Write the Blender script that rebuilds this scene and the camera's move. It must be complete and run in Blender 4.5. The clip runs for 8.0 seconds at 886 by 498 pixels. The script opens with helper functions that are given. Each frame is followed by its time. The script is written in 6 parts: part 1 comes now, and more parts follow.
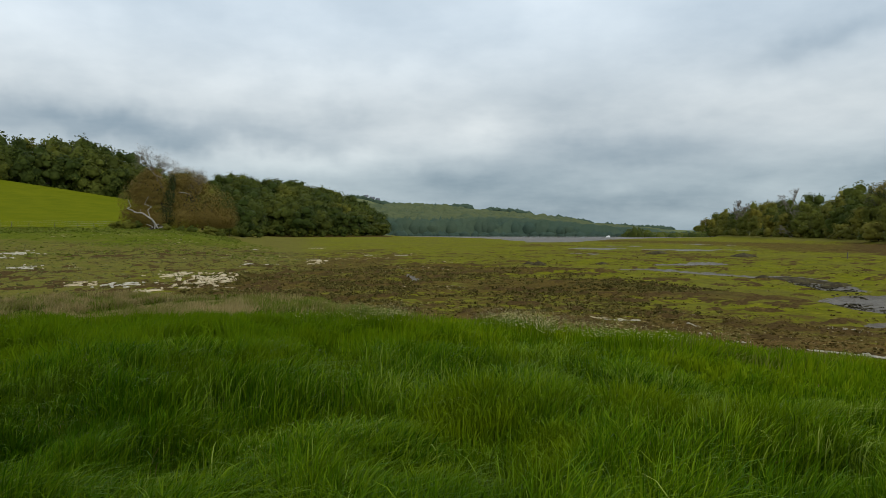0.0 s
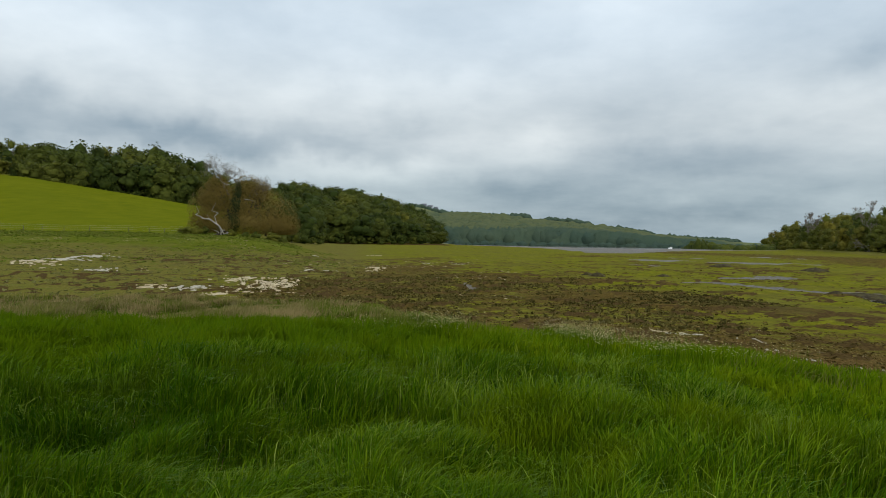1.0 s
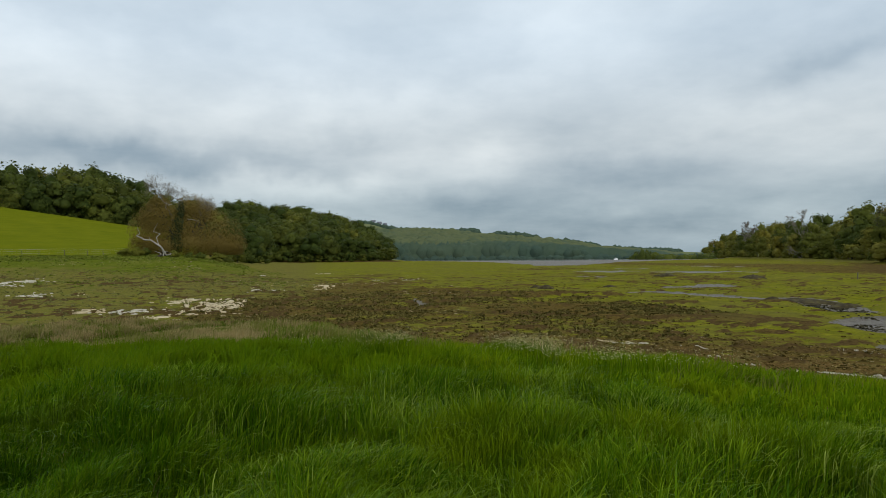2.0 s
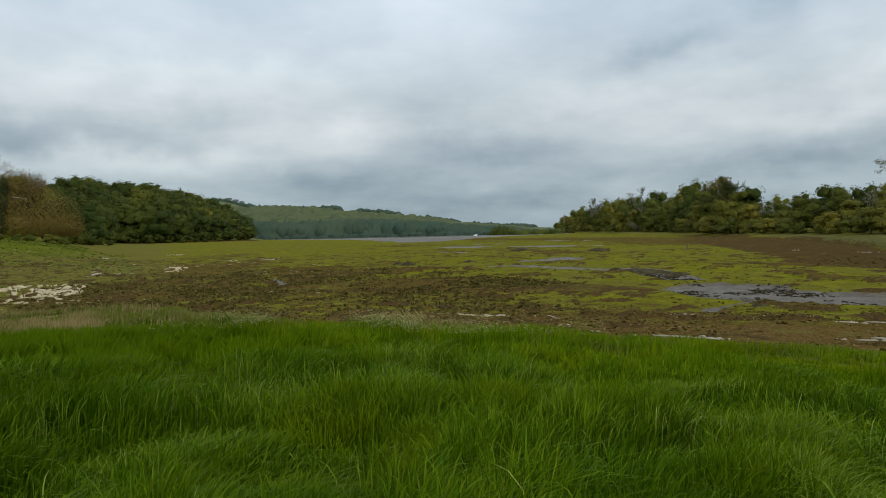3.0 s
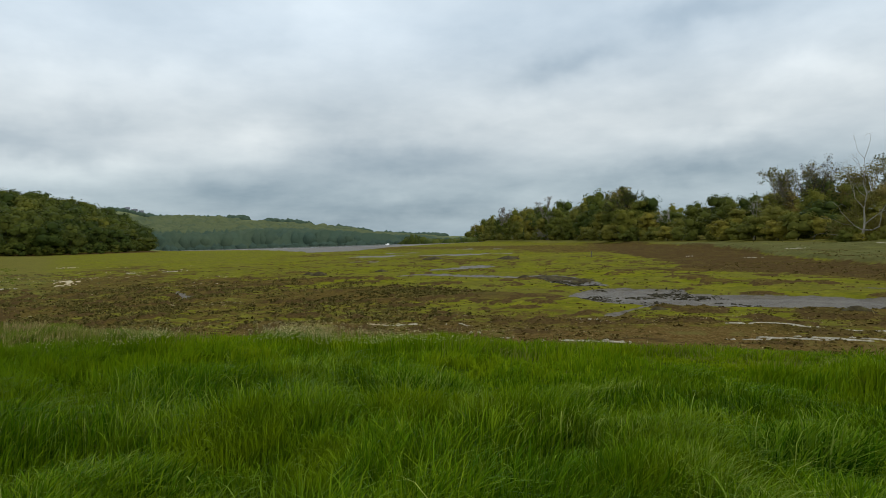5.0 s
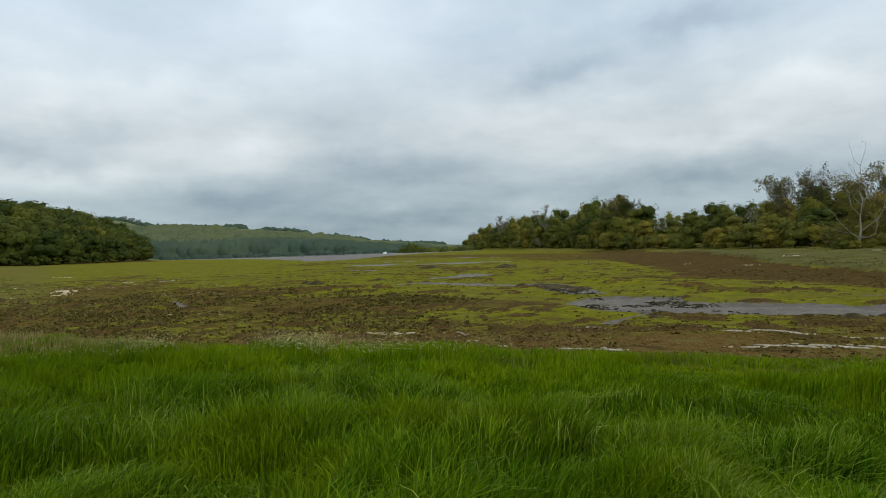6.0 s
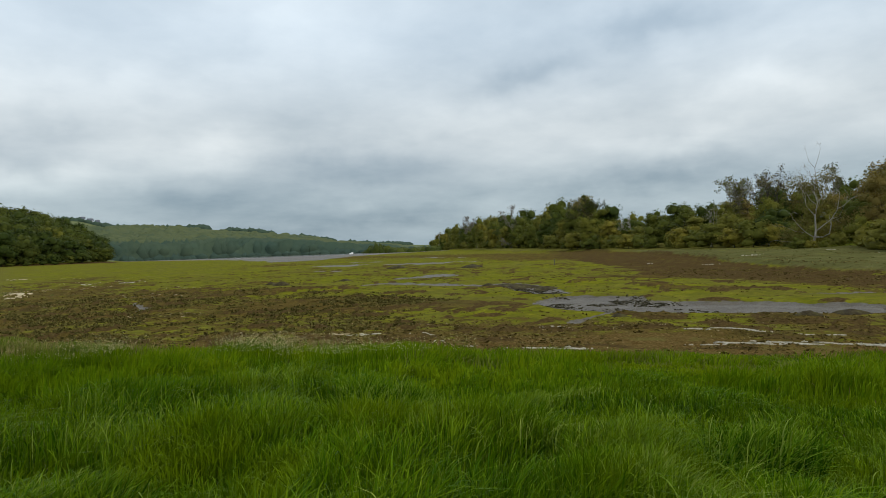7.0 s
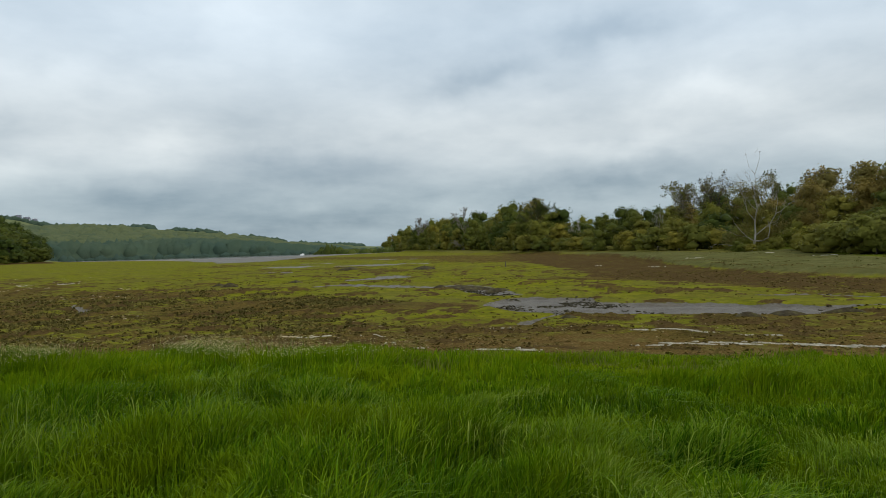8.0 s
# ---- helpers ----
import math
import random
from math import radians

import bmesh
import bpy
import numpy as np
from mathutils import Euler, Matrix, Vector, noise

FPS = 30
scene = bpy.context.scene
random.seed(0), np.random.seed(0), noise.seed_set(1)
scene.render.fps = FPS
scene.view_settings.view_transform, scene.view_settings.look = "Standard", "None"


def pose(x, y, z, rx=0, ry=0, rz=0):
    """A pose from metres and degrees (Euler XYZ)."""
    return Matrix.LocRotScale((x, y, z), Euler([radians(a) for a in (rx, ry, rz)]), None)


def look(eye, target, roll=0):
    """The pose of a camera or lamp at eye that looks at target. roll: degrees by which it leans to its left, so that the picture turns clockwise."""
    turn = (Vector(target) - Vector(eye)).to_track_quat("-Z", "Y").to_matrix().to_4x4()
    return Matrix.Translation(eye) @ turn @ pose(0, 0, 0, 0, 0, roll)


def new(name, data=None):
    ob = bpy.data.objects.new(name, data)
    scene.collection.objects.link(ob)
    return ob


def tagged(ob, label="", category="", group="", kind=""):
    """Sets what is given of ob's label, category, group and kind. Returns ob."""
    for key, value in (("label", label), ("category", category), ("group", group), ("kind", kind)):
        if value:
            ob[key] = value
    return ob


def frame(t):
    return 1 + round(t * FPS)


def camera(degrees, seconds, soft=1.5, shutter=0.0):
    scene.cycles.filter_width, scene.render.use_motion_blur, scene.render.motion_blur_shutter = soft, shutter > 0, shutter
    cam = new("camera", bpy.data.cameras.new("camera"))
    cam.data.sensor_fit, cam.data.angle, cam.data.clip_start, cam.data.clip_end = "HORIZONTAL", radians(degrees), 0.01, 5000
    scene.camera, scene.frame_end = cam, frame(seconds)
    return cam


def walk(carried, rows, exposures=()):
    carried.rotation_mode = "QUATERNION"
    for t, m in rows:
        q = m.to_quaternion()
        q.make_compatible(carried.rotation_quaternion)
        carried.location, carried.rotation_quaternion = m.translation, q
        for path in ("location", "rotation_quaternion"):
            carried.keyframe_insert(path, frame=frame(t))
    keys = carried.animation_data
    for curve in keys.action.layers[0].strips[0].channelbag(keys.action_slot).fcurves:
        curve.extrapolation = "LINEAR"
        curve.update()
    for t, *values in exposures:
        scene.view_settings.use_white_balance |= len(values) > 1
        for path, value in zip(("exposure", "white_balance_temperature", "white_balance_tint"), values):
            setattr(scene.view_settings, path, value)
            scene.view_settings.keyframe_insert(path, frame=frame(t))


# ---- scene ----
# The camera: a person on the grass bank turns slowly to the right.
EYE = 3.0
cam = camera(67.5, 8.0, soft=0.8)
# seconds, x, y, yaw to the left, pitch, lean
ROWS = [
    (0.0, 0.0, -0.0, -0.0, -1.57, 0.07),
    (0.5, 0.004, -0.024, 2.74, -1.8, 0.9),
    (1.0, -0.005, -0.07, 4.94, -0.84, 0.83),
    (1.5, -0.014, -0.065, 6.93, 1.27, 1.41),
    (2.0, 0.049, -0.021, 0.63, 0.53, -0.48),
    (2.2, 0.086, -0.013, -4.87, 0.09, -1.46),
    (2.5, 0.092, -0.003, -8.7, -0.75, -1.5),
    (3.3, 0.103, 0.024, -12.0, -1.9, -0.95),
    (3.5, 0.111, 0.043, -12.67, -2.19, -0.59),
    (4.0, 0.121, 0.062, -16.47, -3.62, -0.31),
    (4.5, 0.13, 0.044, -18.38, -1.78, -1.19),
    (5.0, 0.138, 0.028, -18.74, -1.0, -1.62),
    (6.3, 0.133, 0.007, -19.24, -0.11, -1.82),
    (6.5, 0.149, 0.011, -19.98, -0.08, -1.83),
    (7.0, 0.171, 0.006, -21.83, -0.34, -1.9),
    (7.5, 0.183, 0.019, -22.72, -0.43, -2.02),
    (8.0, 0.205, 0.017, -25.94, -0.32, -1.6),
]


def aim(t, x, y, yaw, pitch, lean):
    a, b = radians(yaw), radians(pitch)
    way = Vector((-math.sin(a) * math.cos(b), math.cos(a) * math.cos(b), math.sin(b)))
    eye = Vector((x, y, EYE))
    return t, look(eye, eye + way * 10, lean)


walk(cam, [aim(*row) for row in ROWS], [(0.0, -0.05), (1.0, -0.02), (2.0, -0.06), (3.5, -0.09), (4.5, 0.0), (8.0, 0.0)])

# ---------------------------------------------------------------- world and sun
SUN_AZ, SUN_EL = 150.0, 48.0     # compass from +y to the right, and height, in degrees
world = bpy.data.worlds.new("overcast_sky")
scene.world = world
world.use_nodes = True
wn, wl = world.node_tree.nodes, world.node_tree.links
wn.clear()


def wnode(kind, **inputs):
    n = wn.new(kind)
    for k, v in inputs.items():
        n.inputs[k].default_value = v
    return n


def wmath(op, a, b=None, c=None):
    n = wn.new("ShaderNodeMath")
    n.operation = op
    for i, v in enumerate((a, b, c)):
        if v is None:
            continue
        if isinstance(v, (int, float)):
            n.inputs[i].default_value = v
        else:
            wl.new(v, n.inputs[i])
    return n.outputs[0]


def wramp(fac, stops, smooth=True):
    n = wn.new("ShaderNodeValToRGB")
    n.color_ramp.interpolation = "EASE" if smooth else "LINEAR"
    e = n.color_ramp.elements
    while len(e) < len(stops):
        e.new(0.5)
    for el, (p, c) in zip(e, stops):
        el.position, el.color = p, (*c, 1) if not isinstance(c, float) else (c, c, c, 1)
    wl.new(fac, n.inputs[0])
    return n.outputs[0]


def wmix(fac, a, b):
    n = wn.new("ShaderNodeMix")
    n.data_type = "RGBA"
    for s, v in ((0, fac), (6, a), (7, b)):
        if isinstance(v, (int, float)):
            n.inputs[s].default_value = v
        elif isinstance(v, tuple):
            n.inputs[s].default_value = (*v, 1)
        else:
            wl.new(v, n.inputs[s])
    return n.outputs[2]


sky = wn.new("ShaderNodeTexSky")
sky.sky_type, sky.sun_disc = "NISHITA", False
sky.sun_elevation, sky.sun_rotation = radians(SUN_EL), radians(SUN_AZ)
dim = wn.new("ShaderNodeVectorMath")
dim.operation = "SCALE"
dim.inputs[3].default_value = 0.1
wl.new(sky.outputs[0], dim.inputs[0])
coord = wn.new("ShaderNodeTexCoord")
sep = wn.new("ShaderNodeSeparateXYZ")
wl.new(coord.outputs["Generated"], sep.inputs[0])
up = wmath("MAXIMUM", sep.outputs[2], 0.0)
# the cloud layer, seen in perspective: the direction is carried to a level sheet overhead
rise = wmath("ADD", up, 0.22)
sheet = wn.new("ShaderNodeCombineXYZ")
wl.new(wmath("DIVIDE", sep.outputs[0], rise), sheet.inputs[0])
wl.new(wmath("DIVIDE", sep.outputs[1], rise), sheet.inputs[1])


def cloud(scale, detail, rough, dx, dy, dz, warp=0.2, vector=None):
    m = wn.new("ShaderNodeMapping")
    m.inputs["Location"].default_value = (dx, dy, dz)
    wl.new(vector or sheet.outputs[0], m.inputs[0])
    n = wnode("ShaderNodeTexNoise", Scale=scale, Detail=detail, Roughness=rough, Distortion=warp)
    wl.new(m.outputs[0], n.inputs["Vector"])
    return n.outputs[0]


big = cloud(0.9, 5.0, 0.55, 2.3, 0.4, 0.0)
mid = cloud(2.3, 7.0, 0.53, 3.1, 7.7, 2.0, 0.05)
warp_a = cloud(5.5, 4.0, 0.55, 0.0, 0.0, 0.0, 0.0, coord.outputs["Generated"])
warp_e = cloud(8.0, 4.0, 0.55, 4.0, 1.0, 9.0, 0.0, coord.outputs["Generated"])
# compass and height of the direction, in degrees, frayed for ragged cloud edges
compass = wmath("MULTIPLY", wmath("ARCTAN2", sep.outputs[0], sep.outputs[1]), 57.2958)
compass = wmath("ADD", compass, wmath("MULTIPLY", wmath("SUBTRACT", warp_a, 0.5), 16.0))
above = wmath("MULTIPLY", wmath("ARCSINE", sep.outputs[2]), 57.2958)
above = wmath("ADD", above, wmath("MULTIPLY", wmath("SUBTRACT", warp_e, 0.5), 6.0))
# banks of cloud: compass, height, half widths, how much lighter or darker
BANKS = (
    (-35, 15, 9, 4.0, 0.25), (-25, 8.2, 13, 1.7, -0.36), (-42, 8.8, 8, 1.9, -0.18), (-14, 5.6, 10, 1.2, 0.23), (-9, 12.5, 8, 2.0, 0.18),
    (2.5, 8.0, 4.5, 1.6, 0.17), (1, 4.6, 8, 1.1, -0.14), (13, 6.4, 9, 1.9, -0.21), (14, 2.2, 16, 1.1, -0.18), (9, 17, 9, 4.0, 0.08),
    (31, 14, 4, 1.3, -0.19), (41, 16.8, 8, 1.5, -0.18), (27, 10.5, 8, 1.6, 0.12), (48, 11.5, 5, 1.4, 0.17), (41, 7.4, 6, 1.2, 0.19), (37, 4.3, 9, 0.9, -0.18),
)
small = cloud(6.5, 6.0, 0.55, 1.7, 4.1, 5.0, 0.1)
tone = wmath("ADD", wmath("MULTIPLY", wmath("SUBTRACT", small, 0.5), 0.10), wmath("MULTIPLY", wmath("SUBTRACT", big, 0.5), 0.48))
tone = wmath("ADD", tone, wmath("MULTIPLY", wmath("SUBTRACT", mid, 0.5), 0.55))
for az, el, waz, wel, amount in BANKS:
    p = wmath("POWER", wmath("MULTIPLY", wmath("SUBTRACT", compass, float(az)), 1.0 / waz), 2.0)
    q = wmath("POWER", wmath("MULTIPLY", wmath("SUBTRACT", above, float(el)), 1.0 / wel), 2.0)
    tone = wmath("ADD", tone, wmath("MULTIPLY", wmath("EXPONENT", wmath("MULTIPLY", wmath("ADD", p, q), -1.0)), 1.1 * amount))
# the deck greys and turns bluer towards the horizon
deck = wramp(up, [(0.0, (0.31, 0.40, 0.46)), (0.06, (0.43, 0.52, 0.57)), (0.15, (0.60, 0.67, 0.71)), (0.32, (0.645, 0.755, 0.85)), (0.9, (0.56, 0.64, 0.72))])
lift = wn.new("ShaderNodeCombineXYZ")
for i, depth in enumerate((1.18, 1.0, 0.84)):
    wl.new(wmath("ADD", 1.0, wmath("MULTIPLY", tone, depth)), lift.inputs[i])
shade = wn.new("ShaderNodeVectorMath")
shade.operation = "MULTIPLY"
wl.new(deck, shade.inputs[0])
wl.new(lift.outputs[0], shade.inputs[1])
deck = shade.outputs[0]
open_sky = wmix(0.95, dim.outputs[0], deck)
back = wnode("ShaderNodeBackground", Strength=1.0)
wl.new(open_sky, back.inputs[0])
wout = wn.new("ShaderNodeOutputWorld")
wl.new(back.outputs[0], wout.inputs[0])

sun_data = bpy.data.lights.new("sun", "SUN")
sun_data.energy, sun_data.angle, sun_data.color = 1.1, radians(25), (1.0, 0.96, 0.9)
sun = new("sun", sun_data)
sa, se = radians(SUN_AZ), radians(SUN_EL)
sun_way = Vector((math.sin(sa) * math.cos(se), math.cos(sa) * math.cos(se), math.sin(se)))
sun.matrix_world = look(sun_way * 50, (0, 0, 0))

# ---------------------------------------------------------------- materials


class Mat:
    """A node material with a Principled shader and short ways to add nodes."""

    def __init__(self, name, rough=0.8, spec=0.3):
        self.m = bpy.data.materials.new(name)
        self.m.use_nodes = True
        self.n, self.l = self.m.node_tree.nodes, self.m.node_tree.links
        self.p = self.n["Principled BSDF"]
        self.out = self.n["Material Output"]
        self.p.inputs["Roughness"].default_value = rough
        self.p.inputs["Specular IOR Level"].default_value = spec
        self.tc = self.n.new("ShaderNodeTexCoord")

    def put(self, sock, v):
        if isinstance(v, (int, float)):
            sock.default_value = v
        elif isinstance(v, tuple):
            sock.default_value = (*v, 1) if len(v) == 3 and sock.type == "RGBA" else v
        else:
            self.l.new(v, sock)

    def noise(self, scale, detail=4.0, rough=0.55, warp=0.0, stretch=(1, 1, 1), where="Object"):
        mp = self.n.new("ShaderNodeMapping")
        mp.inputs["Scale"].default_value = stretch
        self.l.new(self.tc.outputs[where], mp.inputs[0])
        t = self.n.new("ShaderNodeTexNoise")
        for k, v in (("Scale", scale), ("Detail", detail), ("Roughness", rough), ("Distortion", warp)):
            t.inputs[k].default_value = v
        self.l.new(mp.outputs[0], t.inputs["Vector"])
        return t.outputs[0]

    def math(self, op, a, b=0.0):
        t = self.n.new("ShaderNodeMath")
        t.operation = op
        t.use_clamp = op in ("MULTIPLY_ADD",)
        self.put(t.inputs[0], a)
        self.put(t.inputs[1], b)
        return t.outputs[0]

    def step(self, v, lo, hi):
        t = self.n.new("ShaderNodeMapRange")
        t.interpolation_type = "SMOOTHSTEP"
        self.put(t.inputs[0], v)
        t.inputs[1].default_value, t.inputs[2].default_value = lo, hi
        return t.outputs[0]

    def ramp(self, fac, stops):
        t = self.n.new("ShaderNodeValToRGB")
        e = t.color_ramp.elements
        while len(e) < len(stops):
            e.new(0.5)
        for el, (p, c) in zip(e, stops):
            el.position, el.color = p, (*c, 1)
        self.l.new(fac, t.inputs[0])
        return t.outputs[0]

    def mix(self, fac, a, b):
        t = self.n.new("ShaderNodeMix")
        t.data_type = "RGBA"
        self.put(t.inputs[0], fac)
        self.put(t.inputs[6], a)
        self.put(t.inputs[7], b)
        return t.outputs[2]

    def attr(self, name):
        t = self.n.new("ShaderNodeAttribute")
        t.attribute_name = name
        return t.outputs["Fac"]

    def island(self):
        return self.n.new("ShaderNodeNewGeometry").outputs["Random Per Island"]

    def each(self):
        return self.n.new("ShaderNodeObjectInfo").outputs["Random"]

    def bump(self, height, strength, distance):
        t = self.n.new("ShaderNodeBump")
        t.inputs["Strength"].default_value, t.inputs["Distance"].default_value = strength, distance
        self.l.new(height, t.inputs["Height"])
        self.l.new(t.outputs[0], self.p.inputs["Normal"])

    def color(self, c):
        self.put(self.p.inputs["Base Color"], c)
        return self

    def leafy(self, c, thin=0.35):
        """Light also passes through the thin leaf."""
        self.color(c)
        t = self.n.new("ShaderNodeBsdfTranslucent")
        self.put(t.inputs["Color"], c)
        s = self.n.new("ShaderNodeMixShader")
        s.inputs[0].default_value = thin
        self.l.new(self.p.outputs[0], s.inputs[1])
        self.l.new(t.outputs[0], s.inputs[2])
        self.l.new(s.outputs[0], self.out.inputs["Surface"])
        return self


def leaf_material(name, dark, light, tint, rough=0.6, thin=0.35, spec=0.08):
    k = Mat(name, rough, spec)
    c = k.ramp(k.island(), [(0.0, dark), (0.6, light), (1.0, tint)])
    # sprays of older and younger leaf within a crown, and crowns that differ from one another
    c = k.mix(k.math("MULTIPLY", k.step(k.noise(0.55, 3.0, 0.6), 0.52, 0.68), 0.5), c, tint)
    c = k.mix(k.math("MULTIPLY", k.step(k.noise(0.9, 2.0, 0.5), 0.54, 0.70), 0.35), c, dark)
    v = k.ramp(k.each(), [(0.0, (0.66, 0.76, 0.72)), (0.5, (1, 1, 1)), (1.0, (1.36, 1.20, 1.02))])
    t = k.n.new("ShaderNodeMix")
    t.data_type, t.blend_type = "RGBA", "MULTIPLY"
    t.inputs[0].default_value = 1.0
    k.l.new(c, t.inputs[6])
    k.l.new(v, t.inputs[7])
    k.leafy(t.outputs[2], thin)
    return k.m


LEAF_OAK = leaf_material("oak_leaf", (0.096, 0.112, 0.018), (0.134, 0.150, 0.024), (0.192, 0.204, 0.034))
LEAF_DARK = leaf_material("dark_leaf", (0.054, 0.074, 0.014), (0.080, 0.104, 0.018), (0.125, 0.146, 0.024))
LEAF_SPRING = leaf_material("spring_leaf", (0.142, 0.142, 0.023), (0.190, 0.186, 0.030), (0.262, 0.248, 0.044))
LEAF_WILLOW = leaf_material("willow_leaf", (0.165, 0.130, 0.038), (0.195, 0.157, 0.046), (0.230, 0.190, 0.054))
LEAF_BROWN = leaf_material("opening_leaf", (0.175, 0.140, 0.036), (0.225, 0.182, 0.048), (0.290, 0.240, 0.070))


# distance haze painted into the leaf colour: bluish and lightened
def hazed_leaf_material(name, a, b, patch, deep):
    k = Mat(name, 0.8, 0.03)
    # kind shifts the colour from hazy blue at the shore to yellow upslope
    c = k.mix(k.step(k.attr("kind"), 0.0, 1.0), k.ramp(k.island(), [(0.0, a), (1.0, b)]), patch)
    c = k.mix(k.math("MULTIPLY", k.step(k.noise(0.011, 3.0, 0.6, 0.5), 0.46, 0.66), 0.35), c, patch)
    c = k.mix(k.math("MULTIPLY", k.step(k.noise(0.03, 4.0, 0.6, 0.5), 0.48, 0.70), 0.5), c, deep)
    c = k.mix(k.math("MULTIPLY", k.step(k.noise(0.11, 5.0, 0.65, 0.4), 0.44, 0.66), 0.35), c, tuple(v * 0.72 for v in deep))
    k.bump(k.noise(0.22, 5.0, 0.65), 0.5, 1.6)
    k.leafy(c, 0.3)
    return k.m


LEAF_HAZED = hazed_leaf_material("hazed_leaf", (0.078, 0.124, 0.092), (0.092, 0.140, 0.094), (0.170, 0.196, 0.088), (0.090, 0.138, 0.092))
LEAF_HAZED_DARK = hazed_leaf_material("hazed_dark_leaf", (0.082, 0.128, 0.096), (0.095, 0.142, 0.102), (0.10, 0.145, 0.095), (0.072, 0.115, 0.09))
LEAF_IVY = leaf_material("ivy_leaf", (0.034, 0.042, 0.012), (0.050, 0.060, 0.016), (0.074, 0.085, 0.024), 0.5, 0.15)


def bark_material(name, a, b, scale=6.0):
    k = Mat(name, 0.9, 0.15)
    g = k.noise(scale, 6.0, 0.65, 0.4, (1, 1, 0.25))
    k.color(k.ramp(g, [(0.3, a), (0.7, b)]))
    k.bump(g, 0.5, 0.03)
    return k.m


BARK = bark_material("bark", (0.045, 0.038, 0.028), (0.13, 0.11, 0.085))
TWIG = bark_material("twig_bark", (0.17, 0.145, 0.115), (0.30, 0.265, 0.22))
DEADWOOD = bark_material("bleached_wood", (0.27, 0.245, 0.20), (0.48, 0.44, 0.37), 3.0)
POSTWOOD = bark_material("weathered_post", (0.09, 0.08, 0.065), (0.20, 0.18, 0.15))


def grass_material(name, a, b, c, patch, rough=0.42, thin=0.17, spec=0.09, deep=None):
    k = Mat(name, rough, spec)
    base = k.ramp(k.island(), [(0.0, a), (0.55, b), (1.0, c)])
    wide = k.noise(0.75, 3.0, 0.5, 0.5)
    base = k.mix(k.math("MULTIPLY", k.step(wide, 0.46, 0.64), 0.7), base, patch)
    base = k.mix(k.math("MULTIPLY", k.step(k.noise(0.95, 3.0, 0.55, 0.5), 0.50, 0.66), 0.55), base, a)
    if deep:
        # the grass colour is mixed darker towards the west end of the bank
        sx = k.n.new("ShaderNodeSeparateXYZ")
        k.l.new(k.tc.outputs["Object"], sx.inputs[0])
        west = k.step(k.math("ADD", sx.outputs[0], k.math("MULTIPLY", k.noise(0.4, 3.0), 4.0)), 4.0, -1.5)
        base = k.mix(k.math("MULTIPLY", west, 0.58), base, deep)
    k.leafy(base, thin)
    return k.m


GRASS = grass_material("meadow_grass", (0.019, 0.054, 0.0004), (0.066, 0.140, 0.0008), (0.150, 0.235, 0.003), (0.122, 0.180, 0.0008), spec=0.03, deep=(0.012, 0.042, 0.0004))
GRASS_THIN = grass_material("fine_grass", (0.096, 0.176, 0.002), (0.142, 0.230, 0.002), (0.215, 0.285, 0.006), (0.185, 0.240, 0.002), 0.6, 0.3, 0.03, deep=(0.074, 0.136, 0.002))
# tips coloured lighter than the blades, as light would leave them
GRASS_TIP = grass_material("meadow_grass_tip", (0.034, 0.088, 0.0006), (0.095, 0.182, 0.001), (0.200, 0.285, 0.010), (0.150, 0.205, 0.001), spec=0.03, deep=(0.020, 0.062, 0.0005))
TUSSOCK = grass_material("tussock_grass", (0.014, 0.045, 0.001), (0.050, 0.120, 0.003), (0.190, 0.280, 0.025), (0.06, 0.13, 0.003), spec=0.0)
STRAW = grass_material("dry_grass", (0.26, 0.200, 0.075), (0.36, 0.280, 0.115), (0.46, 0.365, 0.17), (0.20, 0.20, 0.05), 0.7, 0.3, 0.03)
EDGE_GRASS = grass_material("edge_grass", (0.095, 0.135, 0.009), (0.152, 0.190, 0.015), (0.25, 0.255, 0.055), (0.195, 0.200, 0.032), 0.6)
# highlights on bent blades, put in as a pale colour
GLINT_BLADE = grass_material("glint_blade", (0.10, 0.185, 0.003), (0.185, 0.270, 0.010), (0.38, 0.44, 0.085), (0.17, 0.26, 0.02), 0.5, 0.25, 0.03, deep=(0.050, 0.115, 0.002))
DEAD_BLADE = grass_material("dead_blade", (0.10, 0.075, 0.030), (0.17, 0.13, 0.055), (0.24, 0.19, 0.09), (0.15, 0.12, 0.05), 0.7)

k = Mat("white_petal", 0.8, 0.03)
PETAL = k.leafy(k.ramp(k.island(), [(0.0, (0.66, 0.58, 0.26)), (1.0, (0.80, 0.73, 0.44))]), 0.25).m

k = Mat("seaweed", 0.8, 0.05)
g = k.noise(5.0, 4.0)
c = k.ramp(k.island(), [(0.0, (0.076, 0.053, 0.015)), (0.5, (0.155, 0.110, 0.031)), (0.85, (0.225, 0.165, 0.048)), (1.0, (0.29, 0.22, 0.075))])
SEAWEED = k.color(k.mix(k.math("MULTIPLY", g, 0.4), c, (0.085, 0.075, 0.018))).m
k = Mat("creek_weed", 0.8, 0.05)
CREEK_WEED = k.color(k.ramp(k.island(), [(0.0, (0.040, 0.036, 0.022)), (1.0, (0.105, 0.092, 0.055))])).m
k = Mat("shore_plant", 0.85, 0.03)
c = k.ramp(k.island(), [(0.0, (0.066, 0.056, 0.015)), (0.5, (0.125, 0.106, 0.028)), (1.0, (0.21, 0.18, 0.052))])
SHORE_PLANT = k.leafy(c, 0.2).m
k = Mat("dark_shore_plant", 0.85, 0.03)
c = k.ramp(k.island(), [(0.0, (0.060, 0.050, 0.014)), (0.6, (0.112, 0.094, 0.026)), (1.0, (0.19, 0.16, 0.045))])
DARK_PLANT = k.leafy(c, 0.15).m
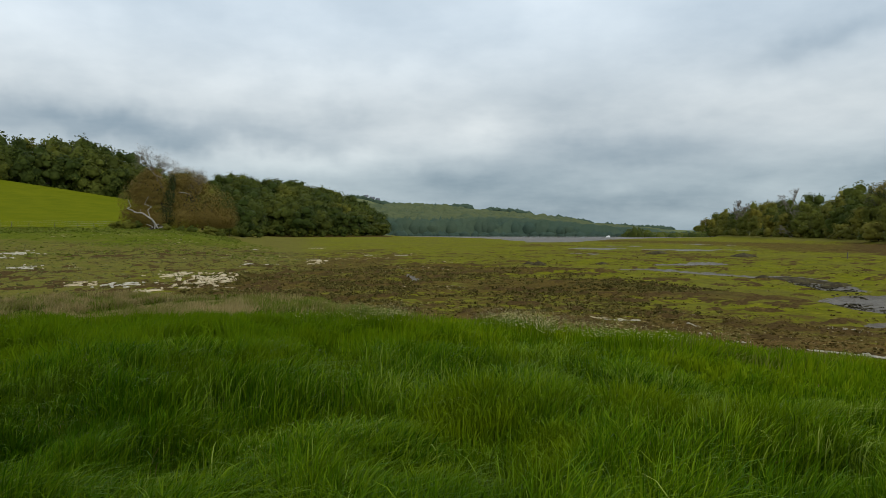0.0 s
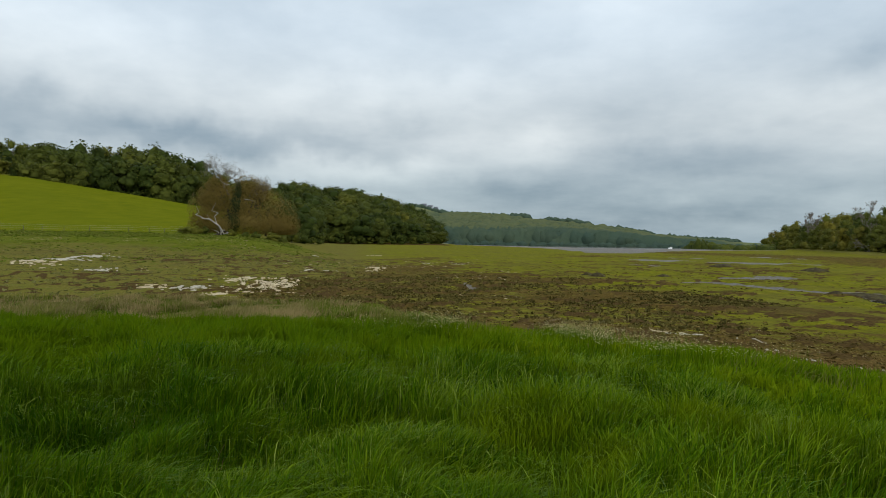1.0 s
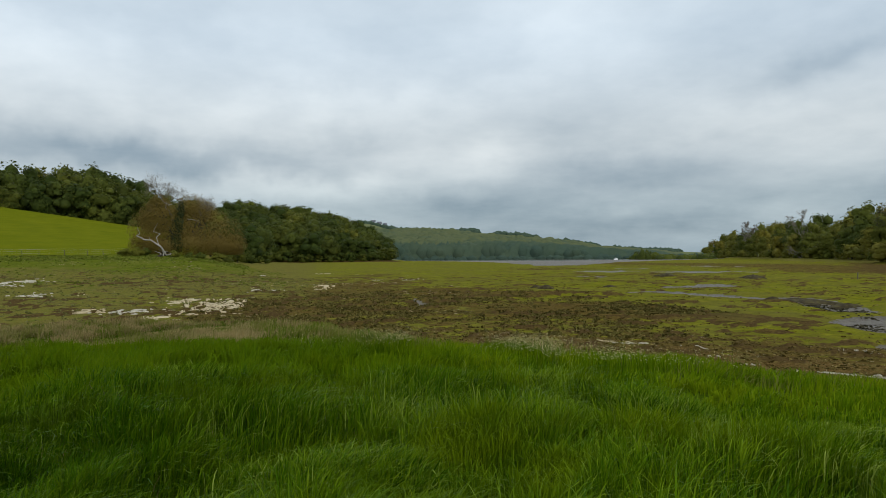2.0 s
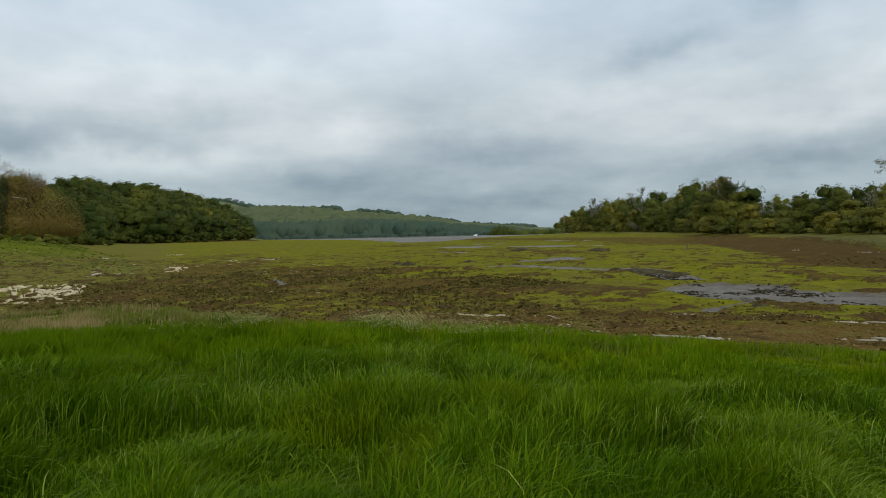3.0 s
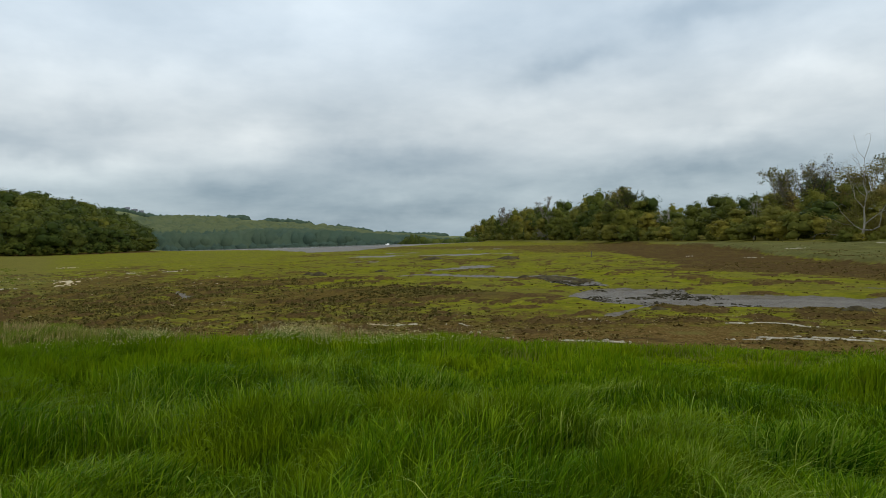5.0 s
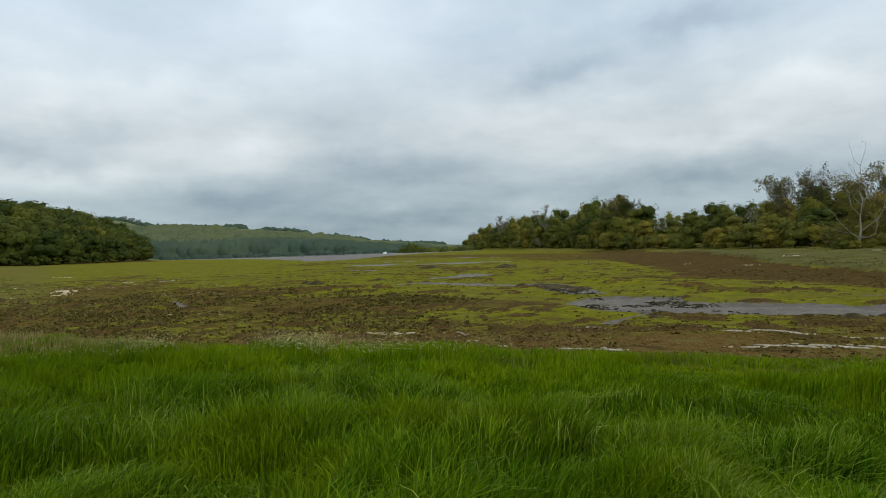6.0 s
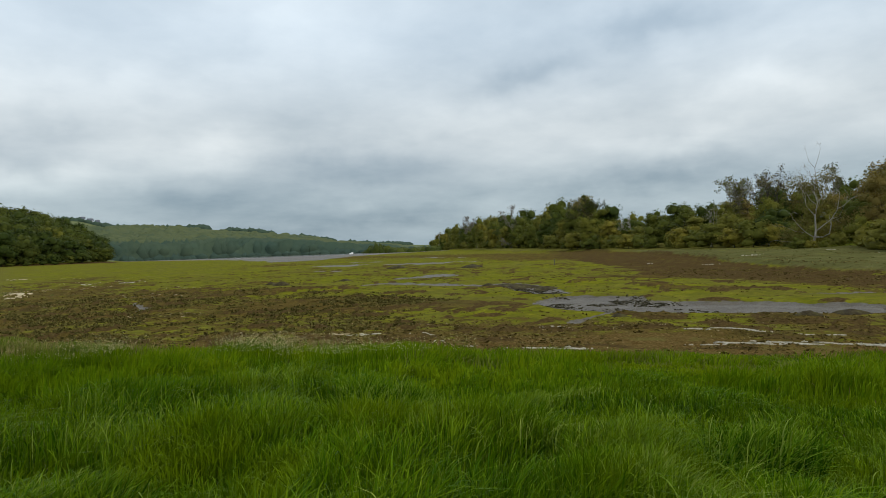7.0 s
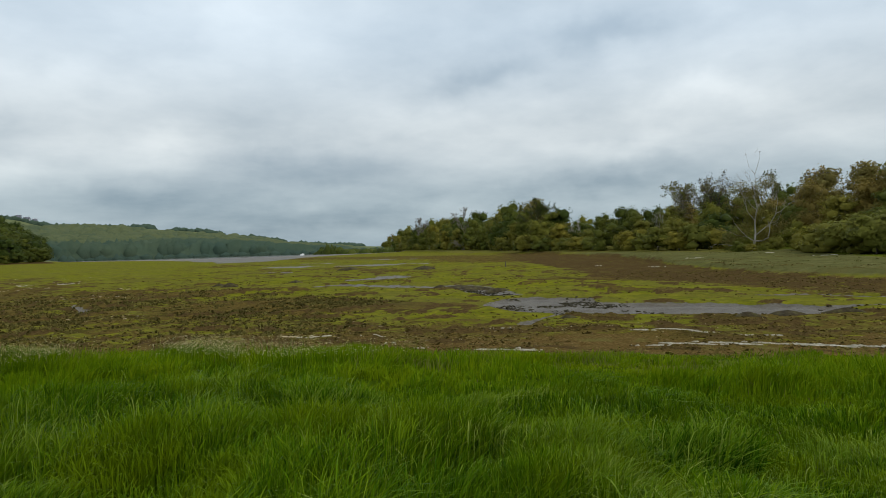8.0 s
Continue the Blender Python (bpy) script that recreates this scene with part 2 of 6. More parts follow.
k = Mat("marsh_grass", 1.0, 0.02)
c = k.ramp(k.island(), [(0.0, (0.15, 0.152, 0.044)), (0.6, (0.195, 0.190, 0.060)), (1.0, (0.25, 0.235, 0.09))])
MARSH_BLADE = k.leafy(c, 0.2).m

k = Mat("dried_foam", 0.75, 0.25)
g = k.noise(2.2, 6.0, 0.65, 0.3)
f = k.noise(14.0, 4.0, 0.6)
c = k.ramp(g, [(0.30, (0.27, 0.20, 0.10)), (0.47, (0.50, 0.40, 0.23)), (0.70, (0.72, 0.62, 0.42))])
FOAM_WARM = k.color(k.mix(k.math("MULTIPLY", k.step(f, 0.5, 0.75), 0.4), c, (0.40, 0.34, 0.24))).m
k.bump(f, 0.6, 0.03)
k = Mat("white_foam", 0.7, 0.25)
g = k.noise(3.0, 6.0, 0.65, 0.3)
f = k.noise(16.0, 4.0, 0.6)
c = k.ramp(g, [(0.30, (0.31, 0.265, 0.17)), (0.5, (0.51, 0.46, 0.345)), (0.7, (0.70, 0.65, 0.53))])
FOAM_WHITE = k.color(k.mix(k.math("MULTIPLY", k.step(f, 0.52, 0.75), 0.4), c, (0.42, 0.39, 0.33))).m
k.bump(f, 0.6, 0.03)

k = Mat("estuary_water", 0.16, 0.26)
k.color((0.13, 0.115, 0.09))
rip = k.noise(1.6, 3.0, 0.6, 0.2, (1, 2.2, 1))
k.bump(rip, 0.12, 0.05)
WATER = k.m

k = Mat("wet_mud_mound", 0.8, 0.1)
g = k.noise(3.0, 5.0, 0.6)
f = k.noise(22.0, 3.0)
MOUND = k.color(k.ramp(g, [(0.35, (0.040, 0.031, 0.016)), (0.55, (0.074, 0.058, 0.026)), (0.72, (0.12, 0.115, 0.032))])).m
k.bump(f, 0.7, 0.05)

k = Mat("white_paint", 0.4, 0.5)
WHITE_PAINT = k.color(k.ramp(k.noise(3.0), [(0.3, (0.70, 0.70, 0.68)), (0.7, (0.82, 0.82, 0.80))])).m
k = Mat("slate_roof", 0.6, 0.4)
SLATE = k.color(k.ramp(k.noise(2.0), [(0.3, (0.10, 0.11, 0.13)), (0.7, (0.18, 0.19, 0.21))])).m
k = Mat("window_glass", 0.1, 0.5)
DARK_GLASS = k.color((0.03, 0.035, 0.04)).m
k = Mat("fence_wire", 0.5, 0.5)
k.p.inputs["Metallic"].default_value = 0.8
WIRE = k.color((0.35, 0.35, 0.35)).m

# the ground: one material for the one sheet, its zones given by the plan
k = Mat("ground", 0.95, 0.08)
fine = k.noise(9.0, 5.0, 0.65)
grain = k.noise(42.0, 3.0, 0.6)
patchy = k.noise(0.9, 6.0, 0.66, 0.6)
broad = k.noise(0.16, 4.0, 0.55, 0.4)
algae = k.ramp(patchy, [(0.28, (0.100, 0.104, 0.011)), (0.5, (0.172, 0.174, 0.010)), (0.72, (0.265, 0.250, 0.018))])
algae = k.mix(k.math("MULTIPLY", k.step(broad, 0.40, 0.62), 0.45), algae, (0.165, 0.145, 0.034))
algae = k.mix(k.math("MULTIPLY", k.step(fine, 0.50, 0.70), 0.60), algae, (0.078, 0.074, 0.014))
algae = k.mix(k.math("MULTIPLY", k.step(k.noise(2.1, 6.0, 0.72, 0.4), 0.52, 0.66), 0.55), algae, (0.098, 0.092, 0.014))
algae = k.mix(k.math("MULTIPLY", k.step(k.noise(1.4, 6.0, 0.72, 0.4), 0.56, 0.70), 0.55), algae, (0.300, 0.285, 0.030))
weed = k.ramp(fine, [(0.30, (0.058, 0.038, 0.010)), (0.52, (0.122, 0.082, 0.020)), (0.72, (0.225, 0.165, 0.044))])
weed = k.mix(k.math("MULTIPLY", k.step(patchy, 0.52, 0.70), 0.75), weed, (0.135, 0.122, 0.026))
weed = k.mix(k.math("MULTIPLY", k.step(k.noise(0.45, 5.0, 0.66, 0.4), 0.50, 0.60), 0.65), weed, (0.042, 0.031, 0.009))
mud = k.ramp(k.noise(1.7, 7.0, 0.7, 0.5), [(0.3, (0.075, 0.060, 0.042)), (0.5, (0.132, 0.110, 0.080)), (0.7, (0.185, 0.160, 0.120))])
marsh = k.ramp(fine, [(0.3, (0.114, 0.102, 0.018)), (0.55, (0.178, 0.158, 0.032)), (0.75, (0.26, 0.225, 0.062))])
marsh = k.mix(k.math("MULTIPLY", k.step(patchy, 0.50, 0.66), 0.7), marsh, (0.118, 0.142, 0.019))
marsh = k.mix(k.math("MULTIPLY", k.step(k.noise(0.35, 6.0, 0.7, 0.6), 0.54, 0.66), 0.7), marsh, (0.135, 0.112, 0.036))
turf = k.ramp(fine, [(0.3, (0.030, 0.058, 0.002)), (0.7, (0.070, 0.108, 0.004))])
meadow = k.ramp(patchy, [(0.3, (0.082, 0.104, 0.008)), (0.55, (0.118, 0.140, 0.011)), (0.75, (0.165, 0.175, 0.022))])
meadow = k.mix(k.math("MULTIPLY", k.step(k.noise(0.12, 6.0, 0.7, 0.6), 0.46, 0.64), 0.6), meadow, (0.165, 0.160, 0.030))
meadow = k.mix(k.math("MULTIPLY", k.step(k.noise(0.25, 6.0, 0.72, 0.6), 0.54, 0.68), 0.5), meadow, (0.062, 0.080, 0.008))
field = k.ramp(k.noise(0.35, 6.0, 0.7, 0.2, (1, 0.35, 1)), [(0.3, (0.112, 0.134, 0.005)), (0.5, (0.146, 0.160, 0.006)), (0.7, (0.182, 0.184, 0.009))])
field = k.mix(k.math("MULTIPLY", k.step(k.noise(0.03, 3.0), 0.4, 0.65), 0.5), field, (0.118, 0.142, 0.005))
beach = k.ramp(k.noise(13.0, 6.0, 0.75), [(0.32, (0.048, 0.029, 0.008)), (0.50, (0.130, 0.080, 0.022)), (0.64, (0.225, 0.155, 0.058)), (0.75, (0.34, 0.27, 0.15))])
beach = k.mix(k.math("MULTIPLY", k.step(patchy, 0.50, 0.68), 0.7), beach, (0.15, 0.135, 0.035))
far = k.ramp(k.noise(0.02, 4.0), [(0.3, (0.12, 0.155, 0.065)), (0.7, (0.19, 0.20, 0.09))])
frayed = k.math("MULTIPLY", k.math("SUBTRACT", k.noise(1.1, 7.0, 0.72, 0.5), 0.5), 2.2)


def zone(col, name, layer, lo=0.42, hi=0.58, fray=1.0):
    w = k.math("ADD", k.attr(name), k.math("MULTIPLY", frayed, fray))
    return k.mix(k.step(w, lo, hi), col, layer)


col = zone(algae, "weed", weed, 0.38, 0.62)
col = zone(col, "beach", beach, 0.4, 0.6, 0.8)
col = zone(col, "marsh", marsh, 0.30, 0.70, 0.75)
salt = k.ramp(k.noise(0.6, 6.0, 0.7, 0.5), [(0.3, (0.090, 0.090, 0.026)), (0.55, (0.132, 0.126, 0.042)), (0.75, (0.195, 0.182, 0.074))])
col = zone(col, "saltmarsh", salt, 0.35, 0.65, 0.5)
speck = k.noise(2.6, 5.0, 0.7, 0.3)
col = k.mix(k.math("MULTIPLY", k.step(speck, 0.54, 0.70), 0.5), col, (0.050, 0.044, 0.012))
drift = k.noise(0.10, 6.0, 0.68, 0.8)
col = k.mix(k.math("MULTIPLY", k.step(drift, 0.48, 0.66), 0.45), col, (0.120, 0.096, 0.028))
col = k.mix(k.math("MULTIPLY", k.step(k.noise(0.22, 6.0, 0.7, 0.6), 0.56, 0.70), 0.40), col, (0.215, 0.215, 0.040))
col = zone(col, "bare", k.ramp(fine, [(0.35, (0.058, 0.036, 0.013)), (0.65, (0.118, 0.078, 0.027))]), 0.40, 0.60, 0.5)
col = zone(col, "field", field, 0.45, 0.55, 0.15)
col = zone(col, "turf", turf, 0.4, 0.6, 0.4)
col = zone(col, "meadow", meadow, 0.35, 0.65, 0.6)
col = zone(col, "far", far, 0.4, 0.6, 0.2)
col = zone(col, "wet", mud, 0.44, 0.54, 0.55)
k.color(col)
shine = k.step(k.math("ADD", k.attr("wet"), k.math("MULTIPLY", frayed, 0.55)), 0.44, 0.54)
k.put(k.p.inputs["Roughness"], k.math("SUBTRACT", 0.97, k.math("MULTIPLY", shine, 0.50)))
k.put(k.p.inputs["Specular IOR Level"], k.math("ADD", 0.005, k.math("MULTIPLY", shine, 0.10)))
k.bump(k.math("ADD", fine, k.math("MULTIPLY", grain, 0.5)), 0.55, 0.08)
GROUND = k.m

# ---------------------------------------------------------------- the plan


def at(az, d):
    """A place on the plan: compass degrees from +y to the right, and metres from the viewer."""
    return d * math.sin(radians(az)), d * math.cos(radians(az))


def sstep(lo, hi, v):
    t = np.clip((np.asarray(v, float) - lo) / (hi - lo), 0, 1)
    return t * t * (3 - 2 * t)


def value_noise(x, y, cell, seed):
    """Smooth lattice noise in -1..1 for arrays."""
    x, y = np.asarray(x, float) / cell, np.asarray(y, float) / cell
    ix, iy = np.floor(x), np.floor(y)
    fx, fy = x - ix, y - iy
    fx, fy = fx * fx * (3 - 2 * fx), fy * fy * (3 - 2 * fy)

    def h(a, b):
        s = np.sin(a * 127.1 + b * 311.7 + seed * 74.7) * 43758.5453
        return 2 * (s - np.floor(s)) - 1

    return (h(ix, iy) * (1 - fx) + h(ix + 1, iy) * fx) * (1 - fy) + (h(ix, iy + 1) * (1 - fx) + h(ix + 1, iy + 1) * fx) * fy


def fractal(x, y, cell, seed, octaves=3):
    total, amp = 0.0, 1.0
    for i in range(octaves):
        total = total + amp * value_noise(x, y, cell / 2**i, seed + i)
        amp *= 0.5
    return total


def polar(x, y):
    return np.degrees(np.arctan2(x, y)), np.hypot(x, y)


def edge_of_bank(az):
    return np.interp(az, [-180, -60, -40, -25, -6, 12, 26, 50, 60, 80, 180], [16, 24, 22, 19, 17.3, 15.2, 14.1, 14.0, 15.2, 17, 16])


def right_shore(az):
    """Where the salt marsh before the right-hand wood begins."""
    return np.interp(az, [18, 24, 27, 36, 41, 45.4, 49.6, 53.6, 59.7, 90], [520, 330, 230, 158, 116, 74, 62, 55, 51, 40])


def wood_front(az):
    return np.interp(az, [20, 21.4, 26.7, 34, 41, 45.5, 49.7, 53.6, 57.3, 59.7, 75, 90], [450, 430, 269, 180, 145, 120, 115, 118, 92, 84, 74, 70])


def river_near(az):
    return np.interp(az, [-7, -3, 0, 3.5, 7.3, 11.3, 15, 19, 24], [415, 372, 335, 282, 190, 196, 268, 330, 410])


def along(x, y, line, half, soft):
    """1 on a strip round a line of plan points given as (az, distance), 0 off it."""
    pts = [at(*p) for p in line]
    best = np.full(np.shape(x), 1e9)
    for (ax, ay), (bx, by) in zip(pts, pts[1:]):
        ux, uy = bx - ax, by - ay
        t = np.clip(((x - ax) * ux + (y - ay) * uy) / (ux * ux + uy * uy), 0, 1)
        best = np.minimum(best, np.hypot(x - ax - t * ux, y - ay - t * uy))
    return 1 - sstep(half - soft, half + soft, best)


CREEKS = [
    # line, half width, softness
    ([(34.2, 34.6), (36, 32.4), (38.5, 31.5), (42, 31.2), (46, 31.2)], 2.75, 0.45),
    ([(32.4, 36.4), (33.4, 35.4)], 1.6, 0.5),
    ([(44, 31.3), (48, 31.3), (51.5, 31.6)], 2.5, 0.6),
    ([(50, 31.5), (53, 31.8), (55.5, 32.0)], 1.4, 0.6),
    ([(54, 32), (58, 34), (66, 36)], 0.5, 0.4),
    ([(51, 39.2), (54.5, 40), (57.4, 39.2), (60, 38.4), (66, 37)], 0.55, 0.4),
    ([(30.6, 40.5), (29.9, 44.5), (29.0, 47), (27.6, 48.5), (25, 49.5), (21.7, 51.5), (17.8, 55), (15.5, 54)], 1.35, 0.7),
    ([(19.4, 63), (20.6, 66), (21.4, 69), (22.6, 66)], 1.7, 0.9),
    ([(33.3, 25.3), (34.4, 26.9), (36.3, 28.4), (38, 31)], 0.28, 0.2),
    ([(14.2, 120), (16.4, 132), (19.5, 124), (21, 116)], 8.0, 4.0),
    ([(19.5, 172), (23, 160)], 5.0, 3.0),
    ([(-4.0, 39.5), (-2.6, 40.5), (-2.4, 45), (-1.6, 49)], 0.24, 0.2),
    ([(-4.2, 38.6), (-1.4, 39), (1.0, 38.7)], 0.17, 0.15),
    ([(12, 92), (14, 88), (16, 86)], 2.0, 1.5),
    ]


def creek(x, y):
    w = 0.0
    d = np.hypot(x, y)
    sway = 0.22 + 0.012 * d
    wx, wy = x + fractal(x, y, 5.0, 43) * sway, y + fractal(x, y, 5.0, 53) * sway
    for line, half, soft in CREEKS:
        w = np.maximum(w, along(wx, wy, line, half, soft))
    return w * (1 - sstep(60, 90, d) * sstep(0.25, -0.15, fractal(x, y, 9.0, 47)))


def below_marsh(x, y):
    """The belt of dark weed below the right-hand marsh, 0 to 1."""
    az, d = polar(x, y)
    inner = np.interp(az, [28, 33, 36, 38, 41, 45, 50, 54, 60, 80], [150, 104, 75, 64, 50, 45.5, 42.5, 40.5, 38.5, 34])
    return sstep(-0.05, 0.05, np.minimum((d - inner) / inner, (right_shore(az) * 1.03 - d) / inner) + fractal(x, y, 9.0, 5) * 0.07) * sstep(27, 33, az)


def brown(x, y):
    """How thickly brown weed covers the flats, 0 to 1."""
    az, d = polar(x, y)
    n = fractal(x, y, 9.0, 5) * 0.22
    near = np.interp(az, [-24, -17, -8, 3, 14, 19, 23], [32, 25, 20, 17, 16, 18, 25])
    far_edge = np.interp(az, [-24, -20, -13, -8, 1.4, 8, 15, 19.3, 22, 24], [44, 52, 78, 82, 60, 52, 45, 39, 32, 28])
    a = sstep(-0.25, 0.25, np.minimum((d - near) / near, (far_edge - d) / far_edge) + n * 0.8) * sstep(-25, -19, az) * (1 - sstep(20, 24, az))
    b = (1 - sstep(-0.18, 0.22, (d - np.interp(az, [14, 19, 27, 36, 50, 60, 75], [26, 24.5, 25.5, 24.6, 24.6, 29, 30])) / 24 + n * 0.7)) * sstep(14, 19, az)
    c = below_marsh(x, y)
    e = along(x, y, [(53, 27), (60, 27.5), (70, 27)], 5.0, 3.5) * 0.75
    f = along(x, y, [(13, 215), (19, 195), (25, 172), (30, 146), (34, 122)], 20.0, 14.0) * 0.85
    g = 0.62 * sstep(0.15, 0.6, fractal(x * 0.5, y, 16.0, 121)) * sstep(66, 84, d) * (1 - sstep(190, 230, d)) * sstep(-2, 8, az)
    return np.clip(np.maximum.reduce([a * (0.84 + n), b * 0.85, c * 0.95, e, f, g, 0.10 + 0 * a]), 0, 1)


def tumps(x, y):
    """Low raised tumps on the flats, 0 to 1: stones and mud grown over with weed, whose dark colour also stands in for
    shaded sides.
    """
    thin = 0.25 * value_noise(x, y, 14.0, 37)
    big = sstep(0.58, 0.82, fractal(x, y, 3.4, 17) + thin)
    small = sstep(0.55, 0.80, fractal(x, y, 1.3, 29) + thin)
    return np.maximum(big, 0.8 * small) * (1 - 0.85 * creek(x, y))


def marsh_cover(x, y):
    az, d = polar(x, y)
    left = sstep(-7, -16, az) * sstep(34, 60, d + fractal(x, y, 8.0, 9) * 8) * (0.80 + 0.20 * sstep(50, 90, d))
    left = np.maximum(left, 0.74 * sstep(-20, -28, az) * sstep(24, 30, d))
    right = sstep(-1.5, 2.5, d - right_shore(az) + fractal(x, y, 5.0, 4) * 1.2) * sstep(20, 23, az)
    return np.maximum(left, right)


def left_rise(az):
    return sstep(-13, -23, az)


def height(x, y):
    """The ground's height everywhere."""
    x, y = np.asarray(x, float), np.asarray(y, float)
    az, d = polar(x, y)
    if len(x) and (d < edge_of_bank(az)).all() and (np.abs(az - 10) < 72).all():
        return 1.4 - 0.8 * (d / edge_of_bank(az)) ** 2 + fractal(x, y, 1.7, 3) * 0.035 * (1 - sstep(14, 22, d))
    re = edge_of_bank(az)
    facing = 1 - sstep(72, 110, np.abs(az - 10))
    shelf = 5.5 * sstep(2, -18, az)
    bank = np.where(d < re, 1.4 - 0.8 * (d / re) ** 2, 0.0)
    scarp = 0.6 + 0.10 * sstep(0, 3, d - re) * sstep(0, -16, az) - 0.46 * sstep(re + shelf, re + shelf + 3.2, d) - 0.14 * sstep(re + shelf + 2.5, re + shelf + 11, d) - 0.10 * sstep(re + shelf, re + shelf + 3, d) * sstep(0, -16, az)
    z = np.where(d < re, bank, scarp)
    z = z + fractal(x, y, 1.7, 3) * 0.035 * (1 - sstep(14, 22, d))
    # the flats: low tumps and hollows
    flat = sstep(re + shelf + 3, re + shelf + 9, d) * (1 - sstep(200, 330, d))
    rough = brown(x, y)
    smooth = sstep(-2, 2, d - right_shore(az)) * sstep(20, 23, az)
    lumps = (fractal(x, y, 2.6, 11) * 0.05 + tumps(x, y) * (0.09 + 0.07 * rough)) * (1 - 0.85 * smooth)
    z = z + flat * lumps + flat * np.maximum(fractal(x, y, 7.0, 23) - 0.55, 0) * 0.30
    z = z - creek(x, y) * (0.20 + fractal(x, y, 0.9, 31) * 0.035 ) * flat
    # river bed
    bed = sstep(0, 12, d - np.maximum(river_near(az), np.interp(az, [-3, 0, 6, 11, 15], [380, 350, 318, 312, 330]))) * (1 - sstep(412, 424, d)) * sstep(-9, -6, az) * (1 - sstep(22, 26, az))
    z = z - bed * 0.8
    # marsh before the right-hand wood
    shore = sstep(-1.0, 3.0, d - right_shore(az)) * sstep(20, 23, az)
    z = z + shore * (0.62 + fractal(x, y, 6.0, 41) * 0.08) + shore * 0.35 * sstep(0, 40, d - right_shore(az))
    z = z + sstep(50, 62, az) * (1 - sstep(100, 120, az)) * 9.0 * sstep(95, 180, d)
    z = z + sstep(38, 46, az) * (1 - sstep(100, 120, az)) * 3.0 * sstep(135, 200, d)
    # left: marsh rising to the meadow, the hill field and the wooded hill
    rise = left_rise(az)
    z = z + rise * (3.3 * sstep(48, 140, d) + 0.25 * sstep(118, 126, d))
    crest = 3 + 262 * np.tan(np.radians(np.interp(az, [-75, -60, -40.8, -37.3, -33.5, -29.4, -25.1, -21, -18], [4.6, 4.6, 4.33, 4.13, 3.64, 3.06, 2.40, 1.5, 0.8])))
    z = z + sstep(-18, -22, az) * (crest - 3.55) * np.clip((d - 138) / 124, 0, 1.0) + sstep(-18, -24, az) * (np.clip(d - 262, 0, 300) * 0.02 - 3.0 * sstep(264, 274, d))
    hill = np.interp(az, [-30, -24, -19, -12, -8, -5.4, -4.2], [24, 24, 23, 18, 9, 1, 0])
    z = z + hill * sstep(318, 450, d) * (1 - sstep(900, 1500, d))
    z = z + sstep(-3.5, -5.5, az) * (1 - rise) * 0.9 * sstep(285, 318, d)
    # far hillside across the river
    top = 3 + 1100 * np.tan(np.radians(np.interp(az, [-20, -6.7, -4.7, 1.6, 5.9, 10.4, 14.8, 18, 20.8, 30, 60], [2.9, 2.70, 2.44, 2.25, 1.95, 1.28, 0.62, 0.48, 0.36, 0.3, 0.6]))) - 6
    z = z + np.maximum(top, 0) * (0.08 * sstep(420, 600, d) + 0.92 * sstep(430, 1120, d) ** 1.35) * (1 - 0.3 * sstep(1300, 4000, d)) * sstep(-40, -14, az) * (1 - sstep(30, 60, az))
    # behind the viewer: meadow that climbs gently
    z = z * facing + (1 - facing) * (1.4 + 0.02 * d + 0.1 * fractal(x, y, 6.0, 51))
    return z


def ground_z(x, y):
    return float(height(np.array([x]), np.array([y]))[0])


def ground_many(x, y):
    return height(np.asarray(x, float), np.asarray(y, float))


def spot(az, d, dz=0.0):
    x, y = at(az, d)
    return Vector((x, y, ground_z(x, y) + dz))


# ---------------------------------------------------------------- mesh helpers


def tri_mesh(name, verts, tris, materials, smooth=False, mat_index=None):
    me = bpy.data.meshes.new(name)
    verts, tris = np.asarray(verts, np.float32), np.asarray(tris, np.int32)
    me.vertices.add(len(verts))
    me.vertices.foreach_set("co", verts.ravel())
    me.loops.add(tris.size)
    me.loops.foreach_set("vertex_index", tris.ravel())
    me.polygons.add(len(tris))
    me.polygons.foreach_set("loop_start", np.arange(0, tris.size, 3, dtype=np.int32))
    if smooth:
        me.polygons.foreach_set("use_smooth", np.ones(len(tris), bool))
    for m in materials:
        me.materials.append(m)
    if mat_index is not None:
        me.polygons.foreach_set("material_index", np.asarray(mat_index, np.int32))
    me.update(calc_edges=True)
    me.validate()
    return me


def thing(name, loc, label, category, group="", kind=""):
    e = new(name)
    e.location = loc
    return tagged(e, label, category, group, kind)


def part(name, mesh, parent, label="", loc=(0, 0, 0), rot=(0, 0, 0)):
    ob = new(name, mesh)
    ob.parent = parent
    ob.location, ob.rotation_euler = loc, rot
    if label:
        ob["label"] = label
    return ob


